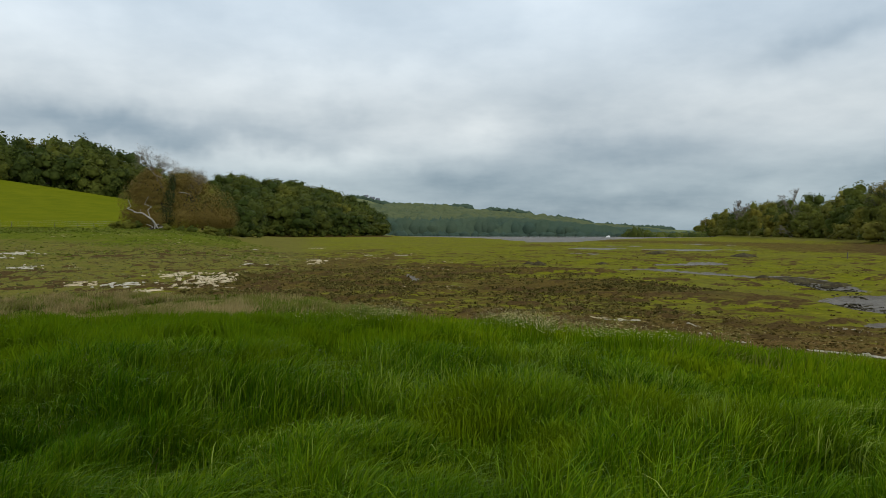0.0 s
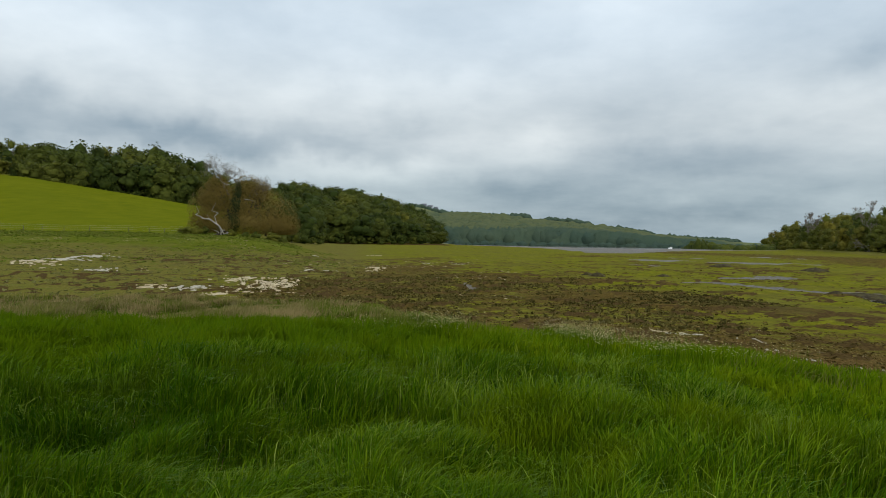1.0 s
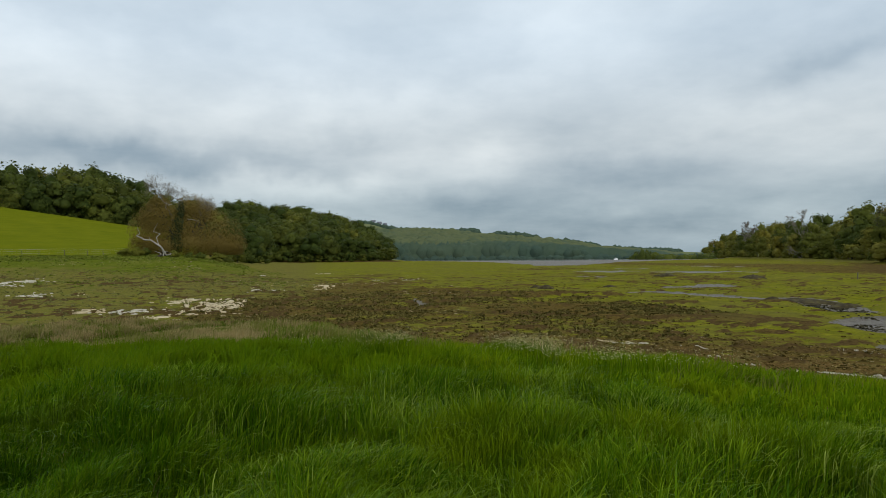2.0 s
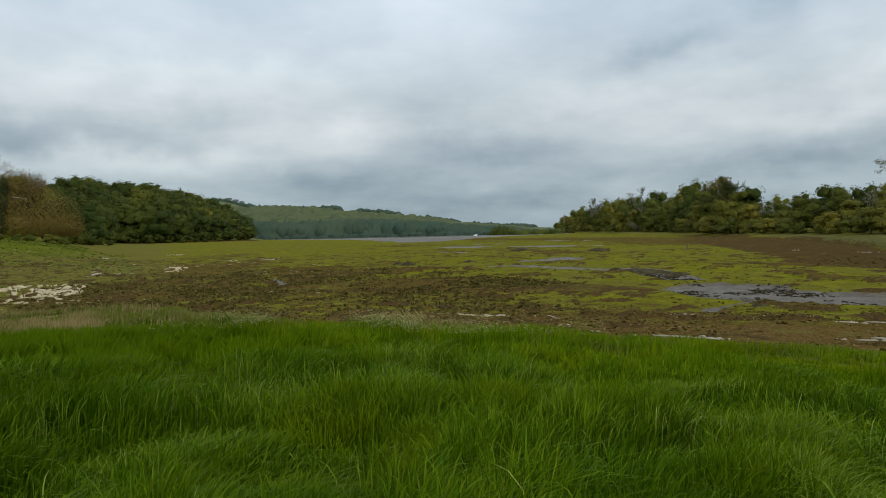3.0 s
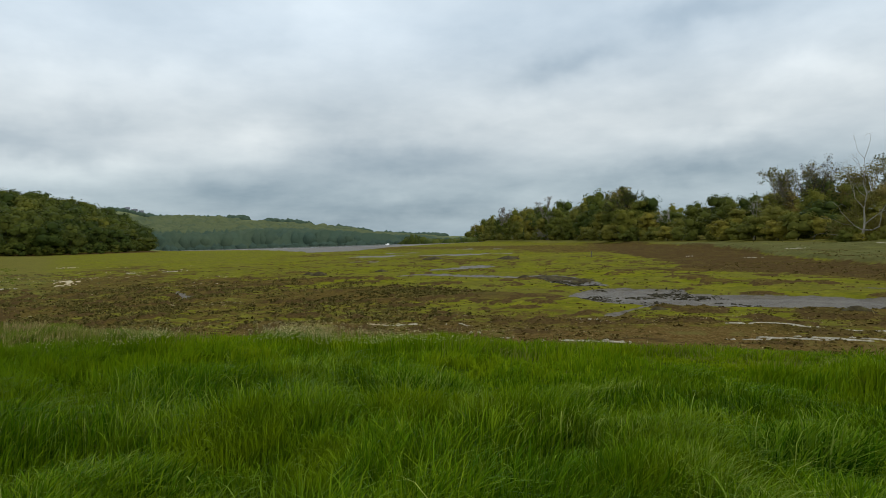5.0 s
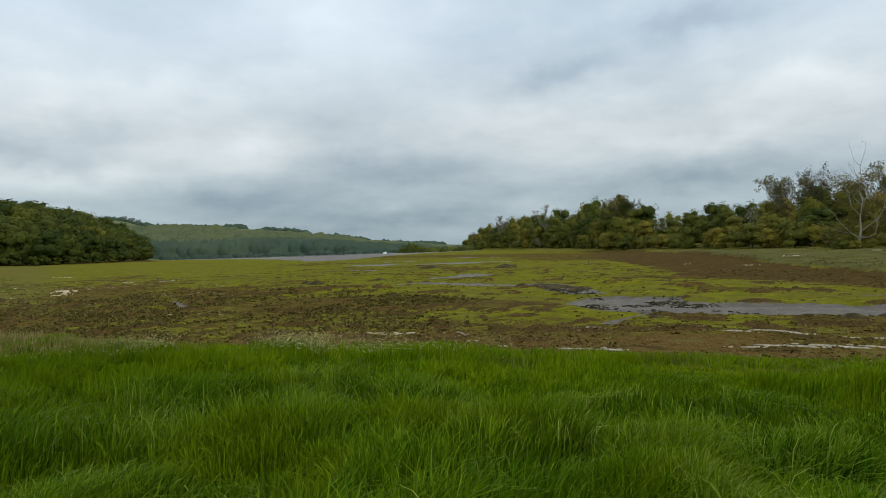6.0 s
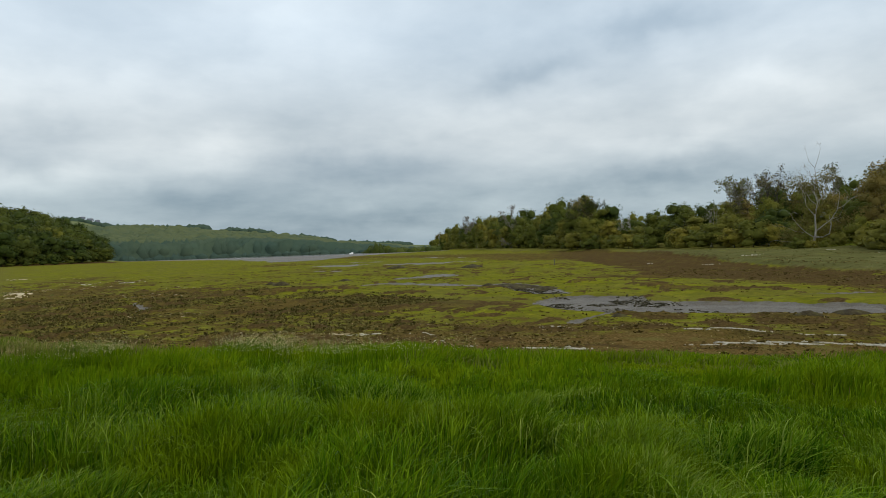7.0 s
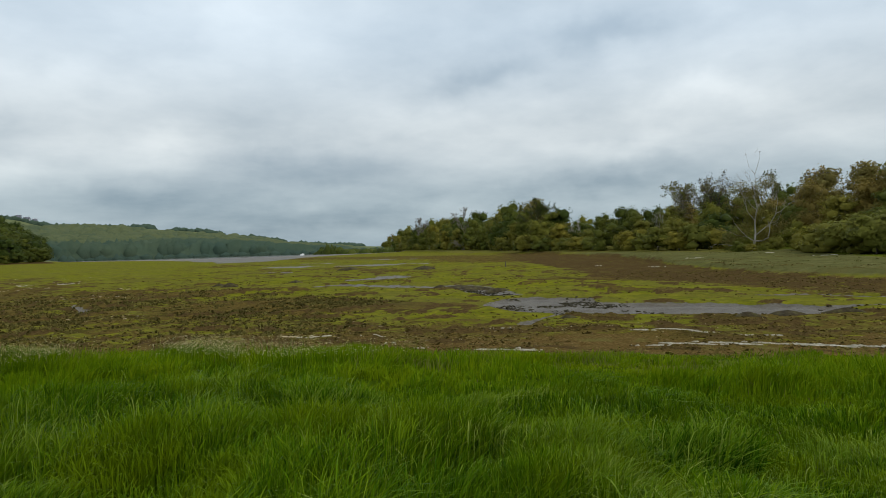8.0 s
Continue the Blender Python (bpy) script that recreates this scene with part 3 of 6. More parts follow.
def blades(x, y, z, h, w, lean, heading, rng, droop=0.0, short=False, hook=False):
    """Grass blades as bent strips: arrays of root, height, width, how far and where the tip leans. hook: the tip alone bends over."""
    n = len(x)
    face = rng.uniform(0, 2 * np.pi, n)
    side = np.stack([np.cos(face), np.sin(face), np.zeros(n)], -1) * (w / 2)[:, None]
    to = np.stack([np.cos(heading), np.sin(heading), np.zeros(n)], -1)
    root = np.stack([x, y, z], -1)
    out = []
    for s, width in ((0.0, 0.8), (0.55, 1.0), (1.0, 0.0)) if short else ((0.0, 0.75), (0.72, 1.0), (0.88, 0.85), (1.0, 0.0)) if hook else ((0.0, 0.75), (0.42, 1.0), (0.75, 0.72), (1.0, 0.0)):
        p = root + to * (h * lean * (0.25 * s + s**6 if hook else s**2))[:, None]
        p[:, 2] += h * (s - 0.30 * np.minimum(lean, 0.9) * s**8) if hook else h * s * (1 - 0.30 * np.minimum(lean, 1.6) * s * s) - droop * h * np.clip(s - 0.6, 0, 1) * np.clip(lean, 0, 2)
        if width:
            out += [p - side * width, p + side * width]
        else:
            out += [p]
    verts = np.stack(out, 1).reshape(-1, 3)
    base = (np.arange(n) * (5 if short else 7))[:, None, None]
    faces = [[0, 1, 3], [0, 3, 2], [2, 3, 4]] if short else [[0, 1, 3], [0, 3, 2], [2, 3, 5], [2, 5, 4], [4, 5, 6]]
    tris = (base + np.array(faces)[None]).reshape(-1, 3)
    return verts, tris


def tubes(segments, sides=5):
    """Tapered limbs: segments of (from, to, radius, radius)."""
    a = np.array([s[0] for s in segments], float)
    b = np.array([s[1] for s in segments], float)
    ra, rb = np.array([s[2] for s in segments], float), np.array([s[3] for s in segments], float)
    d = b - a
    d /= np.maximum(np.linalg.norm(d, axis=1, keepdims=True), 1e-6)
    ref = np.where(np.abs(d[:, 2:3]) > 0.9, [[1.0, 0, 0]], [[0, 0, 1.0]])
    u = np.cross(d, ref)
    u /= np.linalg.norm(u, axis=1, keepdims=True)
    v = np.cross(d, u)
    ang = np.arange(sides) * 2 * np.pi / sides
    ring = np.cos(ang)[None, :, None] * u[:, None] + np.sin(ang)[None, :, None] * v[:, None]
    verts = np.concatenate([a[:, None] + ring * ra[:, None, None], b[:, None] + ring * rb[:, None, None]], 1).reshape(-1, 3)
    t = []
    for i in range(sides):
        j = (i + 1) % sides
        t += [[i, j, sides + j], [i, sides + j, sides + i]]
    tris = (np.arange(len(a))[:, None, None] * 2 * sides + np.array(t)[None]).reshape(-1, 3)
    return verts, tris


def limbs(rng, start, way, length, radius, levels, spread=0.7, forks=(2, 3), up=0.15, crook=0.25, shrink=0.72):
    """A forking branch system as a list of segments."""
    out = []

    def grow(p, d, length, r, level):
        steps = 3 if level > 1 else 2
        for i in range(steps):
            d = d + rng.normal(0, crook, 3) + np.array([0, 0, up])
            d /= np.linalg.norm(d)
            q = p + d * length / steps
            r2 = r * (0.86 if level else 0.6)
            out.append((p, q, r, r2))
            p, r = q, r2
            if level > 1 and i > 0 and rng.random() < 0.55:
                e = d + rng.normal(0, spread, 3)
                grow(p, e / np.linalg.norm(e), length * 0.55, r * 0.55, level - 2)
        if level <= 0:
            return
        for _ in range(rng.integers(forks[0], forks[1] + 1)):
            e = d + rng.normal(0, spread, 3)
            grow(p, e / np.linalg.norm(e), length * shrink * rng.uniform(0.8, 1.15), r * 0.72, level - 1)

    grow(np.array(start, float), np.array(way, float), length, radius, levels)
    return out


def leaf_tris(points, normals, size, rng, loose=0.55):
    """A small leaf clump at each point."""
    n = len(points)
    nrm = normals + rng.normal(0, loose, (n, 3))
    nrm /= np.linalg.norm(nrm, axis=1, keepdims=True)
    r = rng.normal(0, 1, (n, 3))
    u = np.cross(nrm, r)
    u /= np.linalg.norm(u, axis=1, keepdims=True)
    v = np.cross(nrm, u)
    s = (size * rng.uniform(0.55, 1.3, n))[:, None]
    k1, k2 = rng.uniform(0.5, 1.0, (n, 1)), rng.uniform(0.5, 1.0, (n, 1))
    verts = np.stack([points - u * s * k1 - v * s * 0.4, points + u * s * k2 - v * s * 0.3, points + v * s * 0.8 + nrm * s * 0.25], 1).reshape(-1, 3)
    return verts, np.arange(3 * n).reshape(-1, 3)


def unit_ball(level):
    """Corners and triangles of a ball of radius 1."""
    b = bmesh.new()
    bmesh.ops.create_icosphere(b, subdivisions=level, radius=1.0)
    v, t = np.array([q.co[:] for q in b.verts]), np.array([[c.index for c in f.verts] for f in b.faces])
    b.free()
    return v, t


BALLS = {level: unit_ball(level) for level in (1, 2)}


def knobs(centres, radii, level, rng, rough):
    """Uneven rounded masses, one at each centre: corners, triangles and the way each corner faces."""
    v, t = BALLS[level]
    n, m = len(centres), len(v)
    swell = 1 + rough * rng.normal(0, 1, (n, m, 1)).clip(-1.6, 1.6)
    verts = centres[:, None] + v[None] * radii[:, None] * swell
    tris = (np.arange(n) * m)[:, None, None] + t[None]
    return verts.reshape(-1, 3), tris.reshape(-1, 3), np.tile(v, (n, 1))


def leafage(name, points, outward, size, material, rng, loose=0.32, core=None):
    """Leaf clumps that lie along the round of their crown, with its normals, so that puffs of leaf read as volumes.
    core: corners, triangles and normals of the leaf-coloured fill added below them to keep the gaps from going black."""
    outward = outward / np.maximum(np.linalg.norm(outward, axis=1, keepdims=True), 1e-6)
    v, t = leaf_tris(points, outward, size, rng, loose)
    normals = np.repeat(outward, 3, 0)
    if core is not None:
        v, t = np.concatenate([core[0], v]), np.concatenate([core[1], t + len(core[0])])
        normals = np.concatenate([core[2] / np.linalg.norm(core[2], axis=1, keepdims=True), normals])
    me = tri_mesh(name, v, t, [material], smooth=True)
    me.normals_split_custom_set_from_vertices(normals.tolist())
    return me


def crown_mesh(name, seed, h, width, low, count, leaf, material, lobes=22, flat=0.85, core=0.64):
    """A crown of many leaf clumps on boughs that carry smaller puffs, from low * h to h."""
    rng = np.random.default_rng(seed)
    mid, half = h * (1 + low) / 2, h * (1 - low) / 2
    cs, rs = [], []
    for _ in range(lobes):
        th, zz = rng.uniform(0, 2 * np.pi), rng.uniform(-1.0, 0.86)
        rr = (math.sqrt(1 - zz * zz) if zz > 0 else 1.0 + 0.15 * zz) * rng.uniform(0.35, 0.92)
        cs.append((math.cos(th) * rr * width / 2 * 0.8, math.sin(th) * rr * width / 2 * 0.8, mid + zz * half * 0.80))
        rs.append(rng.uniform(0.20, 0.32) * width * (1 - 0.25 * max(zz, 0)))
    cs, rs = np.array(cs), np.array(rs)
    # puffs on each bough
    per = 10
    a = rng.normal(0, 1, (lobes * per, 3))
    a[:, 2] = np.abs(a[:, 2]) * 0.9 - 0.35
    a /= np.linalg.norm(a, axis=1, keepdims=True)
    own = np.repeat(np.arange(lobes), per)
    pr = rs[own] * rng.uniform(0.38, 0.62, lobes * per)
    pc = cs[own] + a * (rs[own] * 0.66)[:, None] * [1, 1, flat]
    pick = rng.choice(lobes * per, count, p=pr**2 / (pr**2).sum())
    d = rng.normal(0, 1, (count, 3))
    d /= np.linalg.norm(d, axis=1, keepdims=True)
    d[:, 2] = np.where(d[:, 2] < -0.30, -d[:, 2] * 0.6, d[:, 2])
    depth = 1.0 - np.abs(rng.normal(0, 0.20, count)) + (rng.random(count) < 0.06) * rng.uniform(0.0, 0.22, count)
    p = pc[pick] + d * (pr[pick] * depth)[:, None] * [1, 1, flat]
    stretch = h / p[:, 2].max()
    p[:, 2] = np.maximum(p[:, 2] * stretch, 0.15)
    # added fill inside the crown, so that its gaps stay light
    cv, ct, cn = knobs(cs, np.stack([rs, rs, rs * flat], -1) * core, 1, rng, 0.10)
    cv[:, 2] = np.maximum(cv[:, 2] * stretch, 0.1)
    cn = cn * 0.7 + (cv - [0, 0, mid]) / [width / 2, width / 2, half] * 0.45 + [0, 0, 0.38]
    whole = (p - [0, 0, mid]) / [width / 2, width / 2, half]
    out = d * 0.40 + a[pick] * 0.42 + whole * 0.50 + [0, 0, 0.38]
    return leafage(name, p, out, leaf, material, rng, 0.32, (cv, ct, cn))


def trunk_mesh(name, seed, h, radius, material, levels=3, low=0.18, sides=6):
    rng = np.random.default_rng(seed)
    segs = [(np.array([0, 0, -0.4]), np.array([0, 0, 0.25]), radius * 1.5, radius * 1.08)]
    segs += limbs(rng, (0, 0, 0.25), (0, 0, 1), h * 0.30, radius, levels, 0.75, (2, 3), 0.10, 0.16, 0.75)
    v, t = tubes(segs, sides)
    v[:, 2] = np.minimum(v[:, 2], h * 0.97)
    return tri_mesh(name, v, t, [material])


# ---------------------------------------------------------------- ground


def rings():
    r = [0.6]
    while r[-1] < 4600:
        q = r[-1]
        r.append(q * (1.06 if q < 11 else 1.0125 if q < 95 else 1.018 if q < 150 else 1.03 if q < 620 else 1.09))
    return np.array(r)


def build_ground():
    r = rings()
    fine_az = np.arange(-47, 67.01, 0.30)
    rest = np.arange(67.01 + 4, 360 - 47 - 2, 4.0)
    az = np.concatenate([fine_az, rest])
    A, R = np.meshgrid(np.radians(az), r)
    x, y = (R * np.sin(A)).ravel(), (R * np.cos(A)).ravel()
    z = height(x, y)
    nr, na = R.shape
    idx = np.arange(nr * na).reshape(nr, na)
    nxt = np.roll(idx, -1, axis=1)
    a, b, c, d = idx[:-1].ravel(), nxt[:-1].ravel(), nxt[1:].ravel(), idx[1:].ravel()
    tris = np.concatenate([np.stack([a, c, b], -1), np.stack([a, d, c], -1)])
    centre = len(x)
    verts = np.concatenate([np.stack([x, y, z], -1), [[0, 0, 1.4]]])
    hub = np.stack([np.full(na, centre), idx[0], nxt[0]], -1)
    me = tri_mesh("ground", verts, np.concatenate([tris, hub]), [GROUND], smooth=True)
    x, y = verts[:, 0], verts[:, 1]
    az, d = polar(x, y)
    re = edge_of_bank(az)
    shelf = 5.5 * sstep(2, -18, az)
    facing = 1 - sstep(72, 110, np.abs(az - 10))
    # steep tump sides are coloured dark: bare mud, and shade painted in with it
    slope = np.hypot(tumps(x + 0.25, y) - tumps(x - 0.25, y), tumps(x, y + 0.25) - tumps(x, y - 0.25))
    layers = {
        "bare": 0.9 * (sstep(292, 300, d) * (1 - sstep(314, 320, d)) * sstep(-20, -17, az) * (1 - sstep(-5, -3.5, az)) + sstep(410, 414, d) * (1 - sstep(424, 430, d)) * sstep(-9, -6, az) * (1 - sstep(20, 24, az))) + 0.62 * sstep(0.10, 0.28, slope) * (1 - sstep(80, 160, d)) * (d > re + 4) * ((az < 20) | (d < right_shore(az))) + 0.55 * below_marsh(x, y) + 0.50 * sstep(0.30, 0.75, fractal(x, y, 4.5, 19)) * sstep(-6, -12, az) * sstep(29, 34, d) * (1 - sstep(62, 85, d)),
        "meadow": sstep(62, 118, d + fractal(x, y, 16.0, 67) * 16) * sstep(-13, -20, az) * (1 - sstep(124, 127, d)) + sstep(50, 54, az) * sstep(-4, 6, d - wood_front(az) + 14),
        "weed": brown(x, y) * 0.87 + 0.30 * sstep(-16, -24, az) * (1 - sstep(60, 90, d)) + 0.75 * tumps(x, y) * (1 - sstep(70, 200, d)) * ((az < 20) | (d < right_shore(az))) - 0.06,
        "beach": (1 - sstep(re + shelf + 4.5, re + shelf + 8.0, d + fractal(x, y, 4.0, 61) * 1.5)) * 0.95,
        "marsh": marsh_cover(x, y),
        "saltmarsh": 0.85 * sstep(-1.5, 2.5, d - right_shore(az)) * sstep(28, 34, az) * (1 - sstep(-18, -6, d - wood_front(az))),
        "wet": np.maximum(creek(x, y) * 0.95, sstep(-45, 15, d - river_near(az)) * (1 - sstep(412, 422, d)) * sstep(-9, -6, az) * (1 - sstep(21, 25, az))),
        "field": sstep(122, 128, d) * sstep(-19, -21.5, az) * (1 - sstep(266, 275, d)),
        "turf": np.maximum(1 - sstep(re + shelf + 0.3, re + shelf + 1.6, d), 1 - facing),
        "far": sstep(318, 328, d) * sstep(-19, -15, az) * (1 - sstep(-5.5, -3.5, az)) + sstep(424, 432, d),
    }
    for name, v in layers.items():
        me.attributes.new(name, "FLOAT", "POINT").data.foreach_set("value", np.clip(v, 0, 1).astype(np.float32))
    ob = new("ground", me)
    return tagged(ob, "tidal flats of green algae and brown weed below a grass bank", "ground", kind="structure")


build_ground()

bm = bmesh.new()
bmesh.ops.create_grid(bm, x_segments=24, y_segments=24, size=700)
water_mesh = bpy.data.meshes.new("water")
bm.to_mesh(water_mesh)
bm.free()
water_mesh.materials.append(WATER)
water = new("water", water_mesh)
water.location = (90, 300, -0.26)
tagged(water, "calm grey tidal river and creeks at low water", "water", kind="structure")

# ---------------------------------------------------------------- trees
FAR_OAKS = [crown_mesh("oak_crown", 110 + i, 12, 9.5, 0.0, 2800, 0.40, LEAF_OAK, 26) for i in range(4)]
OAKS = [crown_mesh("oak_crown", 100 + i, 12, 9.5, 0.02, 6200, 0.23, LEAF_OAK, 30, 0.78, 0.56) for i in range(4)]
DARKS = [crown_mesh("dark_crown", 120 + i, 12, 9.5, 0.0, 2800, 0.40, LEAF_DARK, 26) for i in range(4)]
SPRINGS = [crown_mesh("spring_crown", 140 + i, 12, 9.0, 0.02, 6200, 0.22, LEAF_SPRING, 30, 0.78, 0.56) for i in range(3)]
BROWNS = [crown_mesh("brown_crown", 160 + i, 12, 8.5, 0.10, 6000, 0.19, LEAF_BROWN, 30, core=0.36) for i in range(3)]
BACK_OAKS = [crown_mesh("oak_crown", 104 + i, 12, 9.5, 0.25, 2000, 0.38, LEAF_OAK, 22) for i in range(3)]
BACK_SPRINGS = [crown_mesh("spring_crown", 144 + i, 12, 9.0, 0.25, 2000, 0.37, LEAF_SPRING, 22) for i in range(3)]
BACK_BROWNS = [crown_mesh("brown_crown", 164 + i, 12, 8.5, 0.25, 2400, 0.29, LEAF_BROWN, 22, core=0.40) for i in range(3)]
TRUNKS = [trunk_mesh("trunk", 180 + i, 12, 0.24, BARK) for i in range(3)]
FAR_TRUNKS = [trunk_mesh("trunk", 190 + i, 12, 0.24, BARK, 2, sides=5) for i in range(3)]
BUSH_D = [crown_mesh("bush_crown", 200 + i, 3.4, 4.6, -0.10, 1200, 0.21, LEAF_OAK, 12) for i in range(3)]
BUSH_S = [crown_mesh("bush_crown", 210 + i, 3.4, 4.6, -0.10, 1200, 0.20, LEAF_SPRING, 12) for i in range(3)]
STEMS = trunk_mesh("stem", 220, 3.2, 0.07, BARK, 2, sides=4)

pick = np.random.default_rng(7)


def tree(az, d, h, crowns, label, category="tree", group="", wide=1.0, trunks=TRUNKS):
    x, y = at(az, d)
    e = thing("tree", (x, y, ground_z(x, y)), label, category, group)
    s = h / 12
    w = s * wide * pick.uniform(0.95, 1.2)
    e.scale = (w, w, s)
    e.rotation_euler = (0, 0, pick.uniform(0, 6.28))
    part("trunk", trunks[pick.integers(len(trunks))], e)
    part("crown", crowns[pick.integers(len(crowns))], e)
    return e


def bush(az, d, h, crowns, label):
    x, y = at(az, d)
    e = thing("bush", (x, y, ground_z(x, y)), label, "bush", "bushes at the wood's foot")
    s = h / 3.4
    w = s * pick.uniform(0.9, 1.35)
    e.scale = (w, w, s)
    e.rotation_euler = (0, 0, pick.uniform(0, 6.28))
    part("stem", STEMS, e)
    part("crown", crowns[pick.integers(len(crowns))], e)
    return e


SCRUB = [crown_mesh("crown", 240 + i, 3.4, 3.6, 0.02, 800, 0.24, LEAF_DARK, 9) for i in range(2)]

# the right-hand wood: three ragged rows that follow the skyline
RIGHT_TOP = ([20, 21.4, 22.9, 24.8, 27, 30.2, 31.7, 34.1, 35.6, 36.9, 38.8, 40.7, 43.4, 45.1, 47.3, 49.4, 52, 53.2, 54.2, 55.7, 59.2, 64, 75],
             [0.5, 0.95, 1.65, 2.05, 2.45, 2.75, 3.2, 3.75, 3.05, 2.25, 2.0, 2.6, 2.9, 3.6, 4.1, 4.2, 4.2, 4.1, 4.9, 5.3, 5.5, 6.2, 6.2])
RIGHT_LABELS = {0: "broad oak in dull green leaf at the marsh edge", 1: "dark leafy tree deep in the wood", 2: "yellow-green tree in fresh spring leaf", 3: "brownish tree with leaves just opening"}
for row, (gap, share, step) in enumerate(((4, 0.62, 6.0), (13, 0.90, 6.4), (24, 1.10, 6.4), (33, 0.85, 5.5))):
    a = 21.0 + row * 0.3
    while a < 74:
        d = float(wood_front(a)) + gap * (1 + 0.15 * pick.normal()) + pick.uniform(-1.5, 1.5)
        top = float(np.interp(a, *RIGHT_TOP)) * share * pick.uniform(0.90, 1.04) * float(np.interp(a, [25, 27, 29, 43, 45, 52, 54, 60], [1, 0.95, 1, 1, 0.88, 0.88, 0.93, 0.93]))
        x, y = at(a, d)
        h = max(3 + d * math.tan(radians(top)) - ground_z(x, y), 4.0)
        kind = pick.choice(4, p=(0.42, 0.12, 0.34, 0.12) if a < 50 else (0.30, 0.08, 0.24, 0.38))
        if row == 0 and kind == 3:
            kind = 2
        tree(a, d, h, (OAKS, DARKS, SPRINGS, BROWNS)[kind] if row < 2 else (BACK_OAKS, DARKS, BACK_SPRINGS, BACK_BROWNS)[kind], RIGHT_LABELS[kind], group="trees of the wood across the creek", wide=min(1.3, max(0.85, 8.0 / h)), trunks=TRUNKS if row == 0 else FAR_TRUNKS)
        a += math.degrees(step * pick.uniform(0.8, 1.2) / d)
a = 22.0
while a < 62:
    d = float(wood_front(a)) + pick.uniform(-2.5, 3.0)
    s = pick.integers(2)
    bush(a, d, pick.uniform(2.4, 5.0), (BUSH_D, BUSH_S)[s], ("dense dark green bush at the marsh edge", "bright yellow-green bush at the marsh edge")[s])
    a += math.degrees(2.5 * pick.uniform(0.7, 1.4) / d)

# the wood on the headland to the left of the river
for row in range(7):
    a = -20.5 + 0.4 * row
    while a < -4.9:
        d = 304 + row * 17 + pick.uniform(-4, 4) + 12 * sstep(-10, -5, a)
        top = float(np.interp(a, [-22, -19.3, -16.9, -14.5, -12.1, -10.1, -8.1, -6.7, -5.4, -4.8], [4.9, 4.85, 4.6, 4.45, 4.1, 3.6, 2.95, 2.35, 1.6, 0.7])) * (0.52, 0.66, 0.76, 0.85, 0.93, 1.0, 1.06)[row]
        x, y = at(a, d)
        g = ground_z(x, y)
        h = min(max(3 + d * math.tan(radians(top)) * pick.uniform(0.94, 1.02) - g, 3.5), 19)
        tree(a, d, h, DARKS if pick.random() < 0.80 else FAR_OAKS, "dark oak in full leaf on the headland", group="trees of the headland wood", wide=min(1.7, max(1.0, 12.0 / h)), trunks=FAR_TRUNKS)
        a += math.degrees(9.0 * pick.uniform(0.8, 1.2) / d)

# dark scrub along the headland's foot
a = -19.8
while a < -5.0:
    bush(a, 298 + pick.uniform(-3, 3) + 12 * float(sstep(-10, -5, a)), pick.uniform(3.0, 5.5), SCRUB, "dark scrub at the foot of the headland wood")
    a += math.degrees(4.6 * pick.uniform(0.7, 1.3) / 298)

# the wood behind the crest of the field
for row in range(3):
    a = -47.0 + 0.5 * row
    while a < -19.5:
        d = 272 + row * 15 + pick.uniform(-4, 4)
        top = float(np.interp(a, [-47, -40.9, -37, -32, -29.1, -27, -24.3, -20], [6.1, 6.2, 6.4, 6.65, 6.85, 6.35, 5.3, 4.0])) * (0.86, 0.97, 1.07)[row]
        x, y = at(a, d)
        h = max(3 + d * math.tan(radians(top)) * pick.uniform(0.95, 1.02) - ground_z(x, y), 7.0)
        kind = 1 if pick.random() < (0.35 if a < -33 else 0.7) else 0
        tree(a, d, h, (FAR_OAKS, DARKS)[kind], ("green oak in leaf above the hill field", "dark green oak in leaf above the hill field")[kind], group="trees of the wood above the field", wide=min(1.5, max(0.9, 11.0 / h)), trunks=FAR_TRUNKS)
        a += math.degrees(8.2 * pick.uniform(0.8, 1.2) / d)

# ---------------------------------------------------------------- far woods and hills


def far_crowns(name, spots, material, label, level=1, rough=0.14):
    """Many far crowns in one mesh of uneven rounded masses: spots are x, y, z, radius, height."""
    rng = np.random.default_rng(len(spots))
    q = np.array(spots, float)
    v, t, _ = knobs(q[:, :3] + [0, 0, -0.6], np.stack([q[:, 3], q[:, 3], q[:, 4] + 0.6], -1), level, rng, rough)
    ob = new(name, tri_mesh(name, v, t, [material], smooth=True))
    fades = np.repeat(haze_fade(q[:, 0], q[:, 1]), len(BALLS[level][0]))
    ob.data.attributes.new("kind", "FLOAT", "POINT").data.foreach_set("value", fades.astype(np.float32))
    return tagged(ob, label, "woodland", kind="stuff")


def haze_fade(x, y):
    """How far the haze painted into the far wood's colour gives way to yellower leaf upslope."""
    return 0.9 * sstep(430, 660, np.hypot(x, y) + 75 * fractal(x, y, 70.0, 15))


